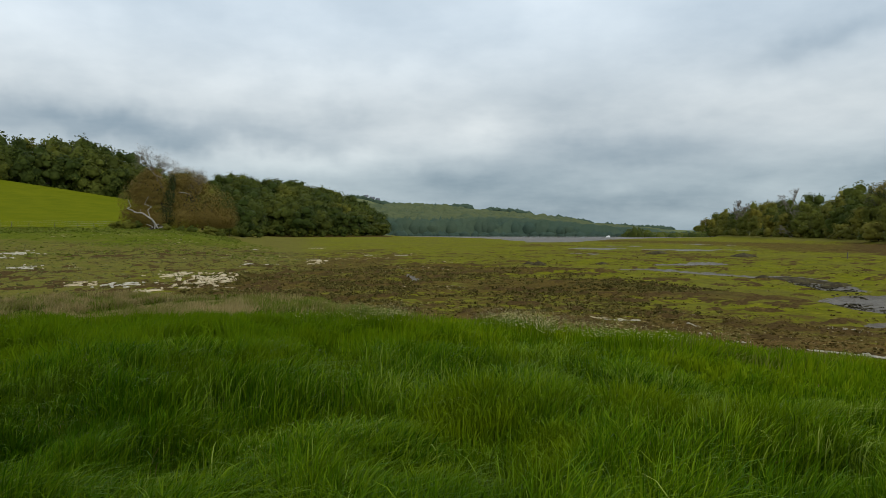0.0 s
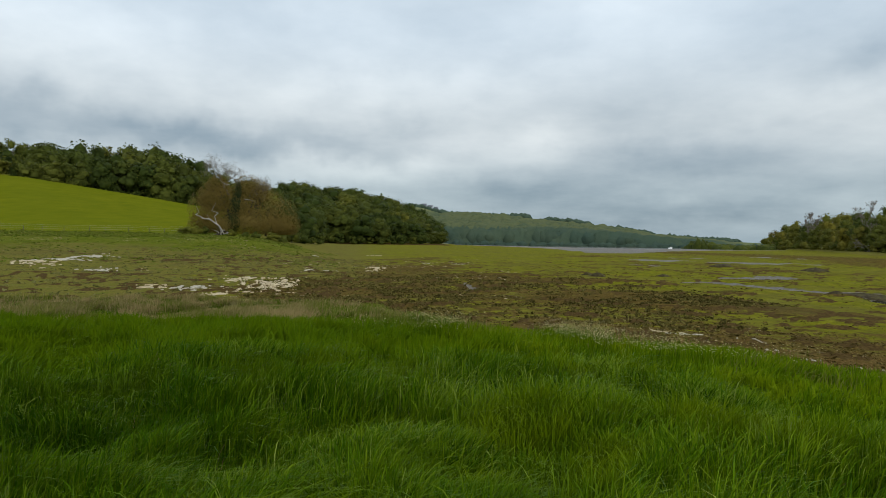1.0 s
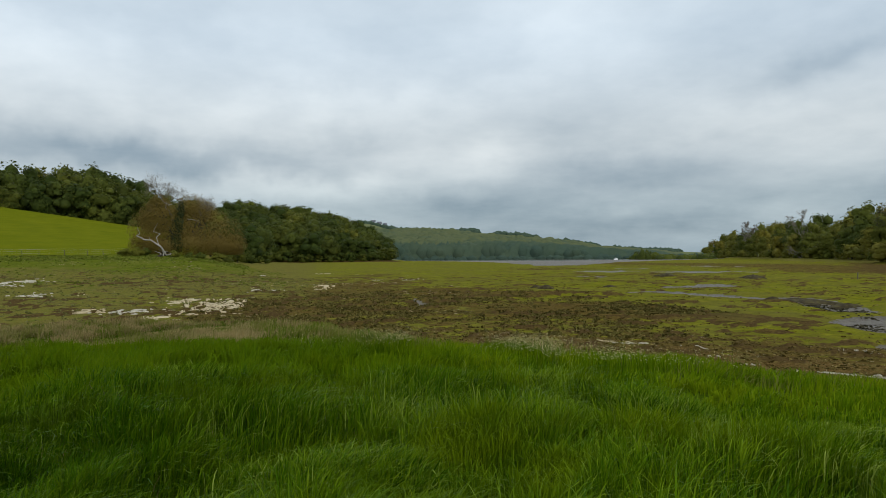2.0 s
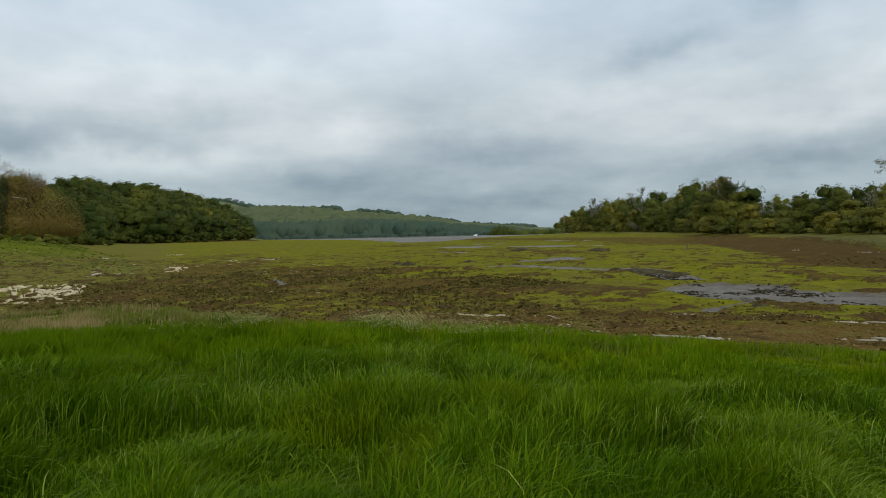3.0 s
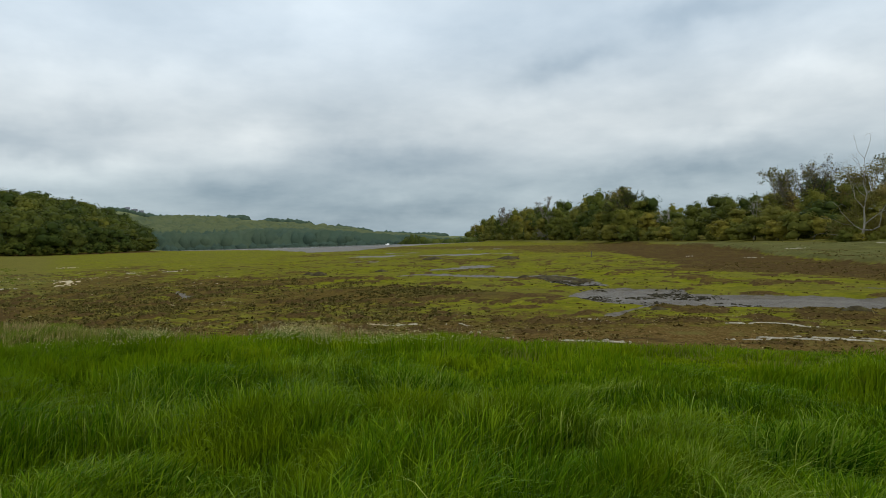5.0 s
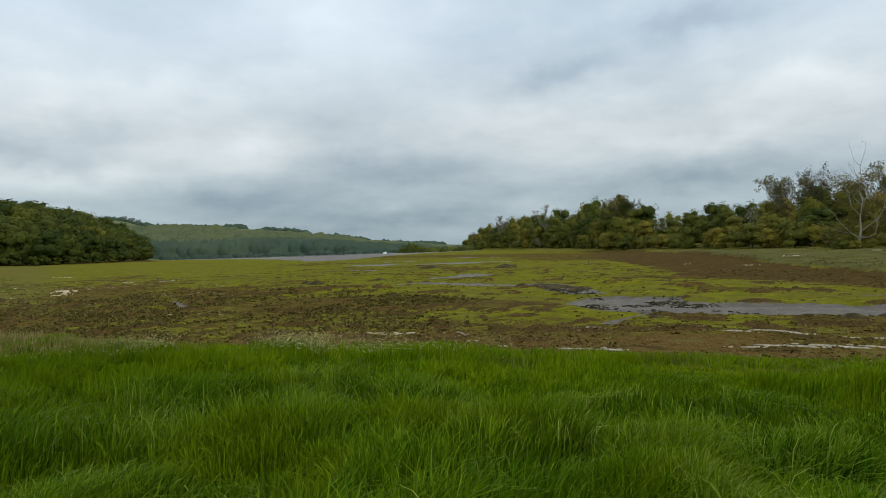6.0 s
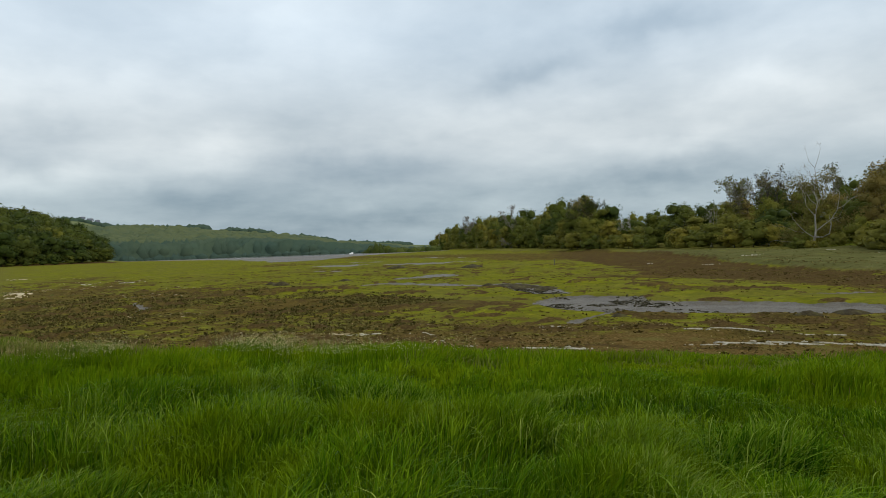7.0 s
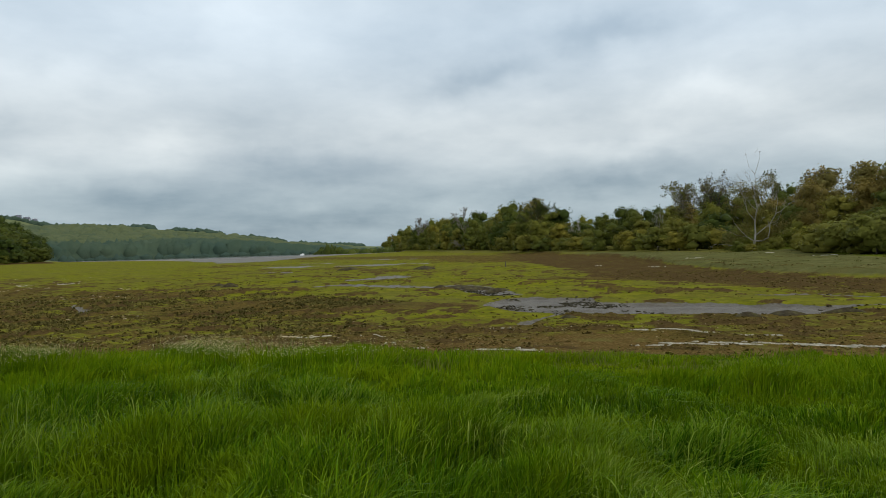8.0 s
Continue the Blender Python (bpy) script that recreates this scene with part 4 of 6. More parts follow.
def canopy():
    """The closed leaf canopy of the far hillside: rounded crowns side by side, one uneven sheet."""
    az, d = np.arange(-9.5, 27.5, 0.085), 421 * 1.0085 ** np.arange(112)
    A, D = np.meshgrid(az, d)
    x, y = (D * np.sin(np.radians(A))).ravel(), (D * np.cos(np.radians(A))).ravel()
    A, D = A.ravel(), D.ravel()
    z = ground_many(x, y)
    cell = 11.0
    near, size = np.full(len(x), 9.0), np.zeros(len(x))
    for i in (-1, 0, 1):
        for j in (-1, 0, 1):
            cx, cy = np.floor(x / cell) + i, np.floor(y / cell) + j
            s1, s2, s3 = (np.sin(cx * a + cy * b) * 43758.5453 for a, b in ((127.1, 311.7), (269.5, 183.3), (419.2, 371.9)))
            px, py = cx + s1 - np.floor(s1), cy + s2 - np.floor(s2)
            dist = np.hypot(x / cell - px, y / cell - py)
            size = np.where(dist < near, s3 - np.floor(s3), size)
            near = np.minimum(near, dist)
    dome = np.sqrt(np.clip(1 - (near / 0.72) ** 2, 0, 1))
    tall = 3.5 + 2.5 * size + 6.0 * dome + 0.8 * fractal(x, y, 3.5, 7) + 2.2 * fractal(x, y, 42.0, 19) * sstep(16, 4, A)
    tall = tall * np.interp(A, [4, 9, 13, 17, 22], [1, 0.85, 0.6, 0.42, 0.3])
    brow = np.interp(A, [-9, -4.7, -1.3, 3.5, 8.2, 12.6, 20, 27], [2.30, 2.15, 2.02, 1.72, 1.32, 0.80, 0.36, 0.15])
    cover = sstep(0.05, -0.10, np.degrees(np.arctan2(z + 6.5 - 3, D)) - brow + 0.06 * value_noise(x, y, 60.0, 5)) * sstep(421, 428, D)
    clear = sstep(0.45, 0.7, fractal(x, y, 120.0, 13)) * sstep(520, 600, D)
    z = z - 2.0 + (tall + 2.0) * cover * (1 - 0.85 * clear)
    nd, na = len(d), len(az)
    idx = np.arange(nd * na).reshape(nd, na)
    a, b, c, e = idx[:-1, :-1].ravel(), idx[:-1, 1:].ravel(), idx[1:, 1:].ravel(), idx[1:, :-1].ravel()
    t = np.concatenate([np.stack([a, c, b], -1), np.stack([a, e, c], -1)])
    keep = cover[t].max(1) > 0.02
    ob = new("far_woodland", tri_mesh("far_woodland", np.stack([x, y, z], -1), t[keep], [LEAF_HAZED], smooth=True))
    ob.data.attributes.new("kind", "FLOAT", "POINT").data.foreach_set("value", np.clip(0.3 * size + haze_fade(x, y), 0, 1).astype(np.float32))
    return tagged(ob, "green woodland covering the far hillside, tinted for haze", "woodland", kind="stuff")


canopy()
rng = np.random.default_rng(21)
# ragged tops over the canopy
ta, td = rng.uniform(-9, 26, 3000), 426 + 480 * rng.random(3000) ** 1.3
tx, ty = td * np.sin(np.radians(ta)), td * np.cos(np.radians(ta))
tz = ground_many(tx, ty)
reach = np.interp(ta, [-9, -4.7, -1.3, 3.5, 8.2, 12.6, 20, 27], [2.30, 2.15, 2.02, 1.72, 1.32, 0.80, 0.36, 0.15])
low = np.interp(ta, [4, 9, 13, 17, 22], [1, 0.85, 0.6, 0.42, 0.3])
tops = [(tx[i], ty[i], tz[i] + 3.0 * low[i], 4.6, low[i] * rng.uniform(5, 8)) for i in np.flatnonzero(np.degrees(np.arctan2(tz + 7, td)) < reach)]
far_crowns("far_treetops", tops, LEAF_HAZED, "leafy tops of the wood on the far hillside, tinted for haze")
dark, clump, shore = [], [], []
# trees along the water's edge, hedges on the hill's brow, and one tall clump
fa, fd = rng.uniform(-8, 24, 500), 423 + rng.uniform(0, 7, 500)
ha = rng.uniform(-8, 21, 900)
hd = 1050 + rng.uniform(-30, 60, 900)
ha[:26], hd[:26] = rng.uniform(0.9, 2.5, 26), 1090 + rng.uniform(-15, 15, 26)
ha, hd = np.concatenate([ha, fa]), np.concatenate([hd, fd])
hx, hy = hd * np.sin(np.radians(ha)), hd * np.cos(np.radians(ha))
hz, hedge = ground_many(hx, hy), value_noise(ha, 0 * ha, 2.2, 8)
for i in range(len(ha)):
    if i < 26:
        clump.append((hx[i], hy[i], hz[i], rng.uniform(5, 9), rng.uniform(4, 7)))
    elif i >= 900:
        shore.append((hx[i], hy[i], hz[i], rng.uniform(2.5, 4.5), rng.uniform(1.5, 3.0)))
    elif hedge[i] > -0.3:
        dark.append((hx[i], hy[i], hz[i], rng.uniform(4, 8), rng.uniform(2.5, 5.5)))
far_crowns("far_hedges", dark, LEAF_HAZED_DARK, "dark hedgerow trees along the far hill brow", 1, 0.2)
far_crowns("hill_clump", clump, LEAF_HAZED_DARK, "dark clump of tall trees on the far hill", 2)
far_crowns("shore_scrub", shore, LEAF_HAZED_DARK, "low scrub along the far shore")
low = []
for _ in range(120):
    a = rng.uniform(15.3, 21.5)
    d = 380 + rng.uniform(-6, 30)
    x, y = at(a, d)
    hh = float(np.interp(a, [15.3, 15.8, 16.6, 17.2, 19, 21.5], [2.2, 5.2, 4.6, 3.2, 2.6, 3.0]))
    low.append((x, y, ground_z(x, y), rng.uniform(2, 3.2), hh * rng.uniform(0.75, 1.1)))
far_crowns("scrub_spit", low, LEAF_DARK, "low dark scrub on a spit beside the river", 2, 0.18)

# ---------------------------------------------------------------- grass of the bank


def grass_patch(name, seed, lo, hi, per_m2, h, w, material, az_lo=-46, az_hi=64, clump=0.12, tufts=9.0, lean=0.55, label="", keep=None, droop=0.3, past=0.0, short=False, hook=False):
    rng = np.random.default_rng(seed)
    area = math.radians(az_hi - az_lo) / 2 * (hi * hi - lo * lo)
    nt = int(area * tufts)
    ta = np.radians(rng.uniform(az_lo, az_hi, nt))
    td = np.sqrt(rng.uniform(lo * lo, hi * hi, nt))
    tx, ty = td * np.sin(ta), td * np.cos(ta)
    th = rng.uniform(0.80, 1.14, nt)
    tb, tl = rng.uniform(0, 2 * np.pi, nt), rng.uniform(0.0, 1.0, nt)
    own = rng.integers(0, nt, int(area * per_m2))
    ox, oy = rng.normal(0, clump, (2, len(own)))
    x, y = tx[own] + ox, ty[own] + oy
    ok = np.hypot(x - 0.1, y) > 0.45
    az, d = polar(x, y)
    ok &= d < edge_of_bank(az) + (1.0 if not past else past)
    if keep is not None:
        ok &= keep(x, y, rng)
    x, y, own, ox, oy = x[ok], y[ok], own[ok], ox[ok], oy[ok]
    az, d = polar(x, y)
    n = len(x)
    mound = fractal(x, y, 1.5, 71)
    tall = (0.32 + 0.86 * sstep(-0.75, 0.55, mound)) * th[own] * (rng.uniform(0.86, 1.04, n) if hook else rng.uniform(0.66, 1.04, n))
    tall *= 1 - (0.25 + 0.22 * sstep(18, 28, az)) * sstep(-5, 0.5, d - edge_of_bank(az))
    for ha, hd, hr in HOLLOWS:
        hx, hy = at(ha, hd)
        tall *= 1 - 0.68 * np.exp(-((x - hx) ** 2 + (y - hy) ** 2) / hr**2)
    wind = 0.35 + 1.5 * fractal(x, y, 2.2, 77)
    vx = np.cos(wind) * 0.75 + ox / clump * 0.55 + rng.normal(0, 0.55, n) + np.cos(tb[own]) * tl[own]
    vy = np.sin(wind) * 0.75 + oy / clump * 0.55 + rng.normal(0, 0.55, n) + np.sin(tb[own]) * tl[own]
    bend = lean * np.hypot(vx, vy) * rng.uniform(0.25, 1.5, n) * (0.8 + 0.5 * np.clip(fractal(x, y, 1.1, 83), -0.6, 1))
    v, t = blades(x, y, height(x, y) - 0.02, h * tall, w * rng.uniform(0.6, 1.3, n), bend, np.arctan2(vy, vx), rng, droop, short, hook)
    ob = new(name, tri_mesh(name, v, t, [material]))
    return tagged(ob, label, "grass", kind="stuff")


# hollows of shortened grass, placed to fit dark patches in the camera's view: compass, distance, radius
HOLLOWS = ((43.6, 5.6, 0.50), (47.2, 5.3, 0.45), (40.5, 5.9, 0.35), (16.9, 6.6, 0.40), (13.6, 6.3, 0.35), (-9.3, 4.9, 0.35), (-20.6, 8.6, 0.45), (4.8, 6.9, 0.35), (30.0, 4.2, 0.30))
LUSH = "lush green meadow grass on the bank, bent by wind"
grass_patch("meadow_grass", 1, 0.5, 4.5, 3000, 0.47, 0.0060, GRASS, lean=0.62, clump=0.10, tufts=9.0, droop=0.70, label=LUSH)
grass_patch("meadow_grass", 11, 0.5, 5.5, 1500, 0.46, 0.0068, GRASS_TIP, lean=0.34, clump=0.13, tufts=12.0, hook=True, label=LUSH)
grass_patch("meadow_grass", 2, 4.5, 8.0, 1700, 0.46, 0.0084, GRASS, lean=0.58, clump=0.12, tufts=7.0, droop=0.65, label=LUSH)
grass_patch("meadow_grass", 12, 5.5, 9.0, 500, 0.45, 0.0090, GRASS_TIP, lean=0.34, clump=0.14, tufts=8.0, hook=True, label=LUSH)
grass_patch("meadow_grass", 3, 8.0, 23.0, 360, 0.42, 0.0205, GRASS_THIN, short=True, tufts=6.0, clump=0.16, label=LUSH, keep=lambda x, y, r: r.random(len(x)) > sstep(-1.8 + 1.6 * sstep(-16, -8, polar(x, y)[0]), 0.6 + 0.8 * sstep(-16, -8, polar(x, y)[0]), polar(x, y)[1] - edge_of_bank(polar(x, y)[0])), past=1.6)
grass_patch("rear_grass", 4, 0.5, 5.5, 170, 0.45, 0.016, GRASS, 64, 314, short=True, label=LUSH)
grass_patch("rear_grass", 14, 5.5, 12.0, 36, 0.45, 0.034, GRASS, 64, 314, short=True, tufts=3.0, label=LUSH)


def from_edge(x, y):
    az, d = polar(x, y)
    return d - edge_of_bank(az), az


def keep_edge(x, y, r):
    f, az = from_edge(x, y)
    return r.random(len(x)) < sstep(-3.6, -1.0, f) * (1 - sstep(0.5, 2.0, f - 4.0 * sstep(2, -16, az) - 0.7 * sstep(22, 12, az)))


def keep_straw(x, y, r):
    f, az = from_edge(x, y)
    w = 5.5 * sstep(2, -18, az)
    return r.random(len(x)) < sstep(-1.2, 0.6, f) * (1 - sstep(w - 0.5, w + 0.8, f)) * (1 - 0.8 * sstep(-22, -8, az)) * sstep(4, -4, az) * (0.55 + 0.45 * sstep(-0.6, 0.6, fractal(x, y, 2.0, 59)))


grass_patch("edge_grass", 5, 9.0, 28.0, 290, 0.37, 0.020, EDGE_GRASS, short=True, tufts=5.0, clump=0.16, label="paler thin grass along the edge of the bank", keep=keep_edge, past=6.5)
grass_patch("dry_grass", 6, 13.0, 29.0, 420, 0.46, 0.016, STRAW, -46, 12, short=True, tufts=6.0, label="straw-coloured dry grass along the bank's edge", keep=keep_straw, past=6.5)
grass_patch("glint_blades", 9, 1.2, 8.0, 520, 0.475, 0.0060, GLINT_BLADE, label="curled grass tips coloured pale as glints of light", lean=0.42, tufts=9.0, clump=0.13, hook=True,
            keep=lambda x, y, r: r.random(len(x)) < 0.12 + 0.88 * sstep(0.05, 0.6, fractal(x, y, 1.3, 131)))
grass_patch("dead_blades", 8, 0.9, 9.0, 14, 0.40, 0.008, DEAD_BLADE, label="scattered dead grass blades", lean=0.8)

# ---------------------------------------------------------------- flats: weed, plants, marsh


def scatter(seed, count, az_lo, az_hi, lo, hi, weight):
    rng = np.random.default_rng(seed)
    a = np.radians(rng.uniform(az_lo, az_hi, count))
    d = np.sqrt(rng.uniform(lo * lo, hi * hi, count))
    x, y = d * np.sin(a), d * np.cos(a)
    ok = rng.random(count) < weight(x, y)
    return x[ok], y[ok], rng


def frond_clumps(name, x, y, rng, size, h, per, material, label, category):
    """Ragged low clumps, each of several broad short fronds."""
    n = len(x)
    bx = np.repeat(x, per) + rng.normal(0, size * 0.45, n * per)
    by = np.repeat(y, per) + rng.normal(0, size * 0.45, n * per)
    s = np.repeat(rng.uniform(0.6, 1.5, n), per)
    hh = h * s * rng.uniform(0.5, 1.3, n * per)
    head = rng.uniform(0, 2 * np.pi, n * per)
    v, t = blades(bx, by, height(bx, by) - 0.02, hh, size * 0.55 * s, rng.uniform(0.3, 1.2, n * per), head, rng, 0.0, True)
    ob = new(name, tri_mesh(name, v, t, [material]))
    return tagged(ob, label, category, kind="stuff")


def dry_land(x, y):
    az, d = polar(x, y)
    return (d > edge_of_bank(az) + 2.6 + 5.0 * sstep(2, -18, az)) * (1 - np.clip(creek(x, y) * 1.5, 0, 1))


x, y, r = scatter(31, 42000, -26, 64, 17, 66, lambda x, y: brown(x, y) * (0.55 + 0.4 * (1 - sstep(24, 32, polar(x, y)[1]))) * dry_land(x, y) * (1 - marsh_cover(x, y)) * np.clip(0.75 + fractal(x, y, 3.0, 91), 0, 1))
frond_clumps("seaweed", x, y, r, 0.13, 0.06, 5, SEAWEED, "brown seaweed lying in clumps on the flats", "seaweed")
x, y, r = scatter(32, 16000, -22, 23, 24, 56, lambda x, y: 0.55 * sstep(0.2, 0.7, brown(x, y)) * dry_land(x, y) * sstep(-0.5, 0.8, fractal(x, y, 5.0, 97)))
frond_clumps("shore_plants", x, y, r, 0.12, 0.11, 6, SHORE_PLANT, "dark olive shore plants standing in tufts", "plants")
x, y, r = scatter(44, 6500, -12, 24, 28, 50, lambda x, y: np.maximum(along(x, y, [(-7, 37), (-1, 32.5), (5, 34.5), (10, 34), (14.5, 35)], 2.4, 1.6), 0.8 * along(x, y, [(13.5, 42), (18, 38), (22, 35.5)], 1.6, 1.2)) * dry_land(x, y) * sstep(-0.35, 0.35, fractal(x, y, 2.2, 113)))
frond_clumps("dark_shore_plants", x, y, r, 0.14, 0.095, 6, DARK_PLANT, "dark brown shore plants in a dense band", "plants")
x, y, r = scatter(33, 46000, -20, 64, 24, 80, lambda x, y: (1 - brown(x, y)) * 0.45 * dry_land(x, y) * sstep(0.10, 0.7, fractal(x, y, 3.0, 95)))
frond_clumps("weed_flecks", x, y, r, 0.20, 0.05, 4, SEAWEED, "dark flecks of weed on the green flats", "seaweed")
x, y, r = scatter(34, 7000, -46, -6, 26, 92, lambda x, y: marsh_cover(x, y) * 0.8 * dry_land(x, y))
frond_clumps("marsh_grass", x, y, r, 0.13, 0.10, 5, MARSH_BLADE, "short grey-green salt marsh grass", "grass")
x, y, r = scatter(35, 1500, 40, 66, 48, 120, lambda x, y: marsh_cover(x, y) * 0.8 * (polar(x, y)[1] < wood_front(polar(x, y)[0]) + 4))
frond_clumps("marsh_grass", x, y, r, 0.18, 0.08, 5, MARSH_BLADE, "pale grey-green marsh grass below the wood", "grass")
x, y, r = scatter(45, 3200, -46, -14, 66, 120, lambda x, y: 0.8 * sstep(-0.4, 0.5, fractal(x, y, 9.0, 117)))
frond_clumps("meadow_tufts", x, y, r, 0.26, 0.12, 5, EDGE_GRASS, "rough tufts of grass on the low meadow", "grass")
x, y, r = scatter(36, 4200, -47, -17, 112, 128, lambda x, y: 0.9 + 0 * x)
frond_clumps("rough_grass", x, y, r, 0.30, 0.17, 5, EDGE_GRASS, "rough green grass along the foot of the field", "grass")
x, y, r = scatter(37, 9000, 27, 60, 28, 46, lambda x, y: np.clip(creek(x, y), 0, 1) * sstep(-0.1, 0.5, fractal(x, y, 1.5, 99)) * (0.22 + 0.78 * (1 - sstep(37, 47, polar(x, y)[0]))))
frond_clumps("creek_weed", x, y, r, 0.15, 0.06, 6, CREEK_WEED, "dark weed and stones lying in the creek", "seaweed")
x, y, r = scatter(40, 5200, -40, 2, 34, 110, lambda x, y: dry_land(x, y) * sstep(0.35, 0.75, fractal(x, y, 7.0, 111)) * 0.8)
frond_clumps("foam_flecks", x, y, r, 0.24, 0.04, 5, FOAM_WARM, "flecks of dried cream foam caught on the weed", "foam")
x, y, r = scatter(38, 7000, 4, 62, 14.5, 27, lambda x, y: dry_land(x, y) * sstep(-0.2, 0.6, fractal(x, y, 2.0, 103)))
frond_clumps("shell_litter", x, y, r, 0.045, 0.025, 3, FOAM_WARM, "broken shells and pale litter on the beach", "shells")
x, y, r = scatter(39, 11000, 13, 64, 15.5, 26, lambda x, y: dry_land(x, y) * sstep(-0.6, 0.5, fractal(x, y, 1.6, 107)))
frond_clumps("beach_weed", x, y, r, 0.07, 0.035, 4, SEAWEED, "brown weed scraps strewn over the beach", "seaweed")

# ---------------------------------------------------------------- single trees


def bare_tree(name, az, d, h, seed, label, levels=5, radius=0.22, material=TWIG, leaf=None, count=0, spread=0.55, wide=1.0, dz=0.0):
    x, y = at(az, d)
    e = thing(name, (x, y, ground_z(x, y) + dz), label, "tree")
    r = np.random.default_rng(seed)
    segs = [(np.array([0, 0, -0.3]), np.array([0, 0, 0.3]), radius * 1.4, radius)]
    segs += limbs(r, (0, 0, 0.3), (0.05, 0, 1), h * 0.34, radius, levels, spread, (2, 3), 0.12, 0.14, 0.70)
    v, t = tubes(segs, 5)
    v[:, 2] *= h / v[:, 2].max()
    v[:, :2] *= wide
    trunk_like = np.repeat(np.array([s[2] for s in segs]) > radius * 0.35, 10)
    part("trunk", tri_mesh("trunk", v, t[trunk_like], [material]), e)
    tagged(part("branch_spray", tri_mesh("branch_spray", v, t[~trunk_like], [material]), e), kind="stuff")
    tips = np.array([s[1] for s in segs if s[2] < radius * 0.3]) * [wide, wide, 1]
    tips[:, 2] *= h / max(s[1][2] for s in segs)
    n = int(1400 + 8 * d) if material is not DEADWOOD else 260
    p = tips[r.integers(0, len(tips), n)] + r.normal(0, 0.22, (n, 3))
    p[:, 2] = np.minimum(p[:, 2], h)
    tagged(part("twig_spray", tri_mesh("twig_spray", *leaf_tris(p, r.normal(0, 1, (n, 3)), 0.06 + 0.0004 * d, r), [material]), e), kind="stuff")
    if leaf is not None:
        ends = np.array([s[1] for s in segs if s[2] < radius * 0.3]) * [wide, wide, 1]
        ends[:, 2] *= h / max(s[1][2] for s in segs)
        p = ends[r.integers(0, len(ends), count)] + r.normal(0, 0.22, (count, 3))
        v, t = leaf_tris(p, r.normal(0, 1, (count, 3)), 0.19, r)
        part("crown", tri_mesh("crown", v, t, [leaf]), e, "thin opening leaves")
    return e


# bare and half-bare trees standing above the right-hand wood
bare_tree("bare_tree", 27.8, 262, 16.8, 301, "tall bare tree rising above the wood", 5, 0.42)
bare_tree("bare_tree", 24.3, 352, 17.0, 302, "pale bare tree at the end of the wood", 5, 0.34)
bare_tree("bare_tree", 34.3, 196, 15.0, 303, "tall oak in thin leaf above the wood", 5, 0.30, BARK, LEAF_OAK, 3800, 0.65)
bare_tree("bare_tree", 45.6, 140, 13.2, 304, "half-bare tree with thin leaf", 5, 0.34, TWIG, LEAF_OAK, 1500)
bare_tree("bare_tree", 47.4, 138, 13.8, 305, "half-bare tree with thin leaf", 5, 0.34, TWIG, LEAF_OAK, 900)
bare_tree("bare_tree", 49.3, 132, 14.4, 306, "dark bare tree with crooked limbs", 5, 0.36, BARK, LEAF_BROWN, 500, 0.7)
bare_tree("bare_tree", 52.4, 132, 13.6, 308, "half-bare tree with thin leaf", 5, 0.32, TWIG, LEAF_OAK, 1400)
bare_tree("bare_tree", 55.4, 128, 12.0, 309, "brownish tree with leaves just opening", 5, 0.28, TWIG, LEAF_BROWN, 2600, 0.65)
bare_tree("bare_tree", 58.2, 118, 11.5, 310, "brownish tree with leaves just opening", 5, 0.28, TWIG, LEAF_BROWN, 2600, 0.65)
bare_tree("bare_tree", 37.9, 172, 7.5, 311, "slender pale bare tree at the wood's edge", 4, 0.12, DEADWOOD)
bare_tree("bare_tree", 43.9, 134, 8.0, 312, "slender pale bare tree at the wood's edge", 4, 0.12, DEADWOOD)
for n, (a, d, h) in enumerate(((-39.6, 300, 13), (-37.8, 305, 13), (-33.4, 308, 13), (-31.6, 308, 12.5), (-30.3, 309, 12), (-36.2, 306, 12))):
    bare_tree("bare_tree", a, d, h + 3.5, 320 + n, "grey bare tree among the wood above the field", 5, 0.22)


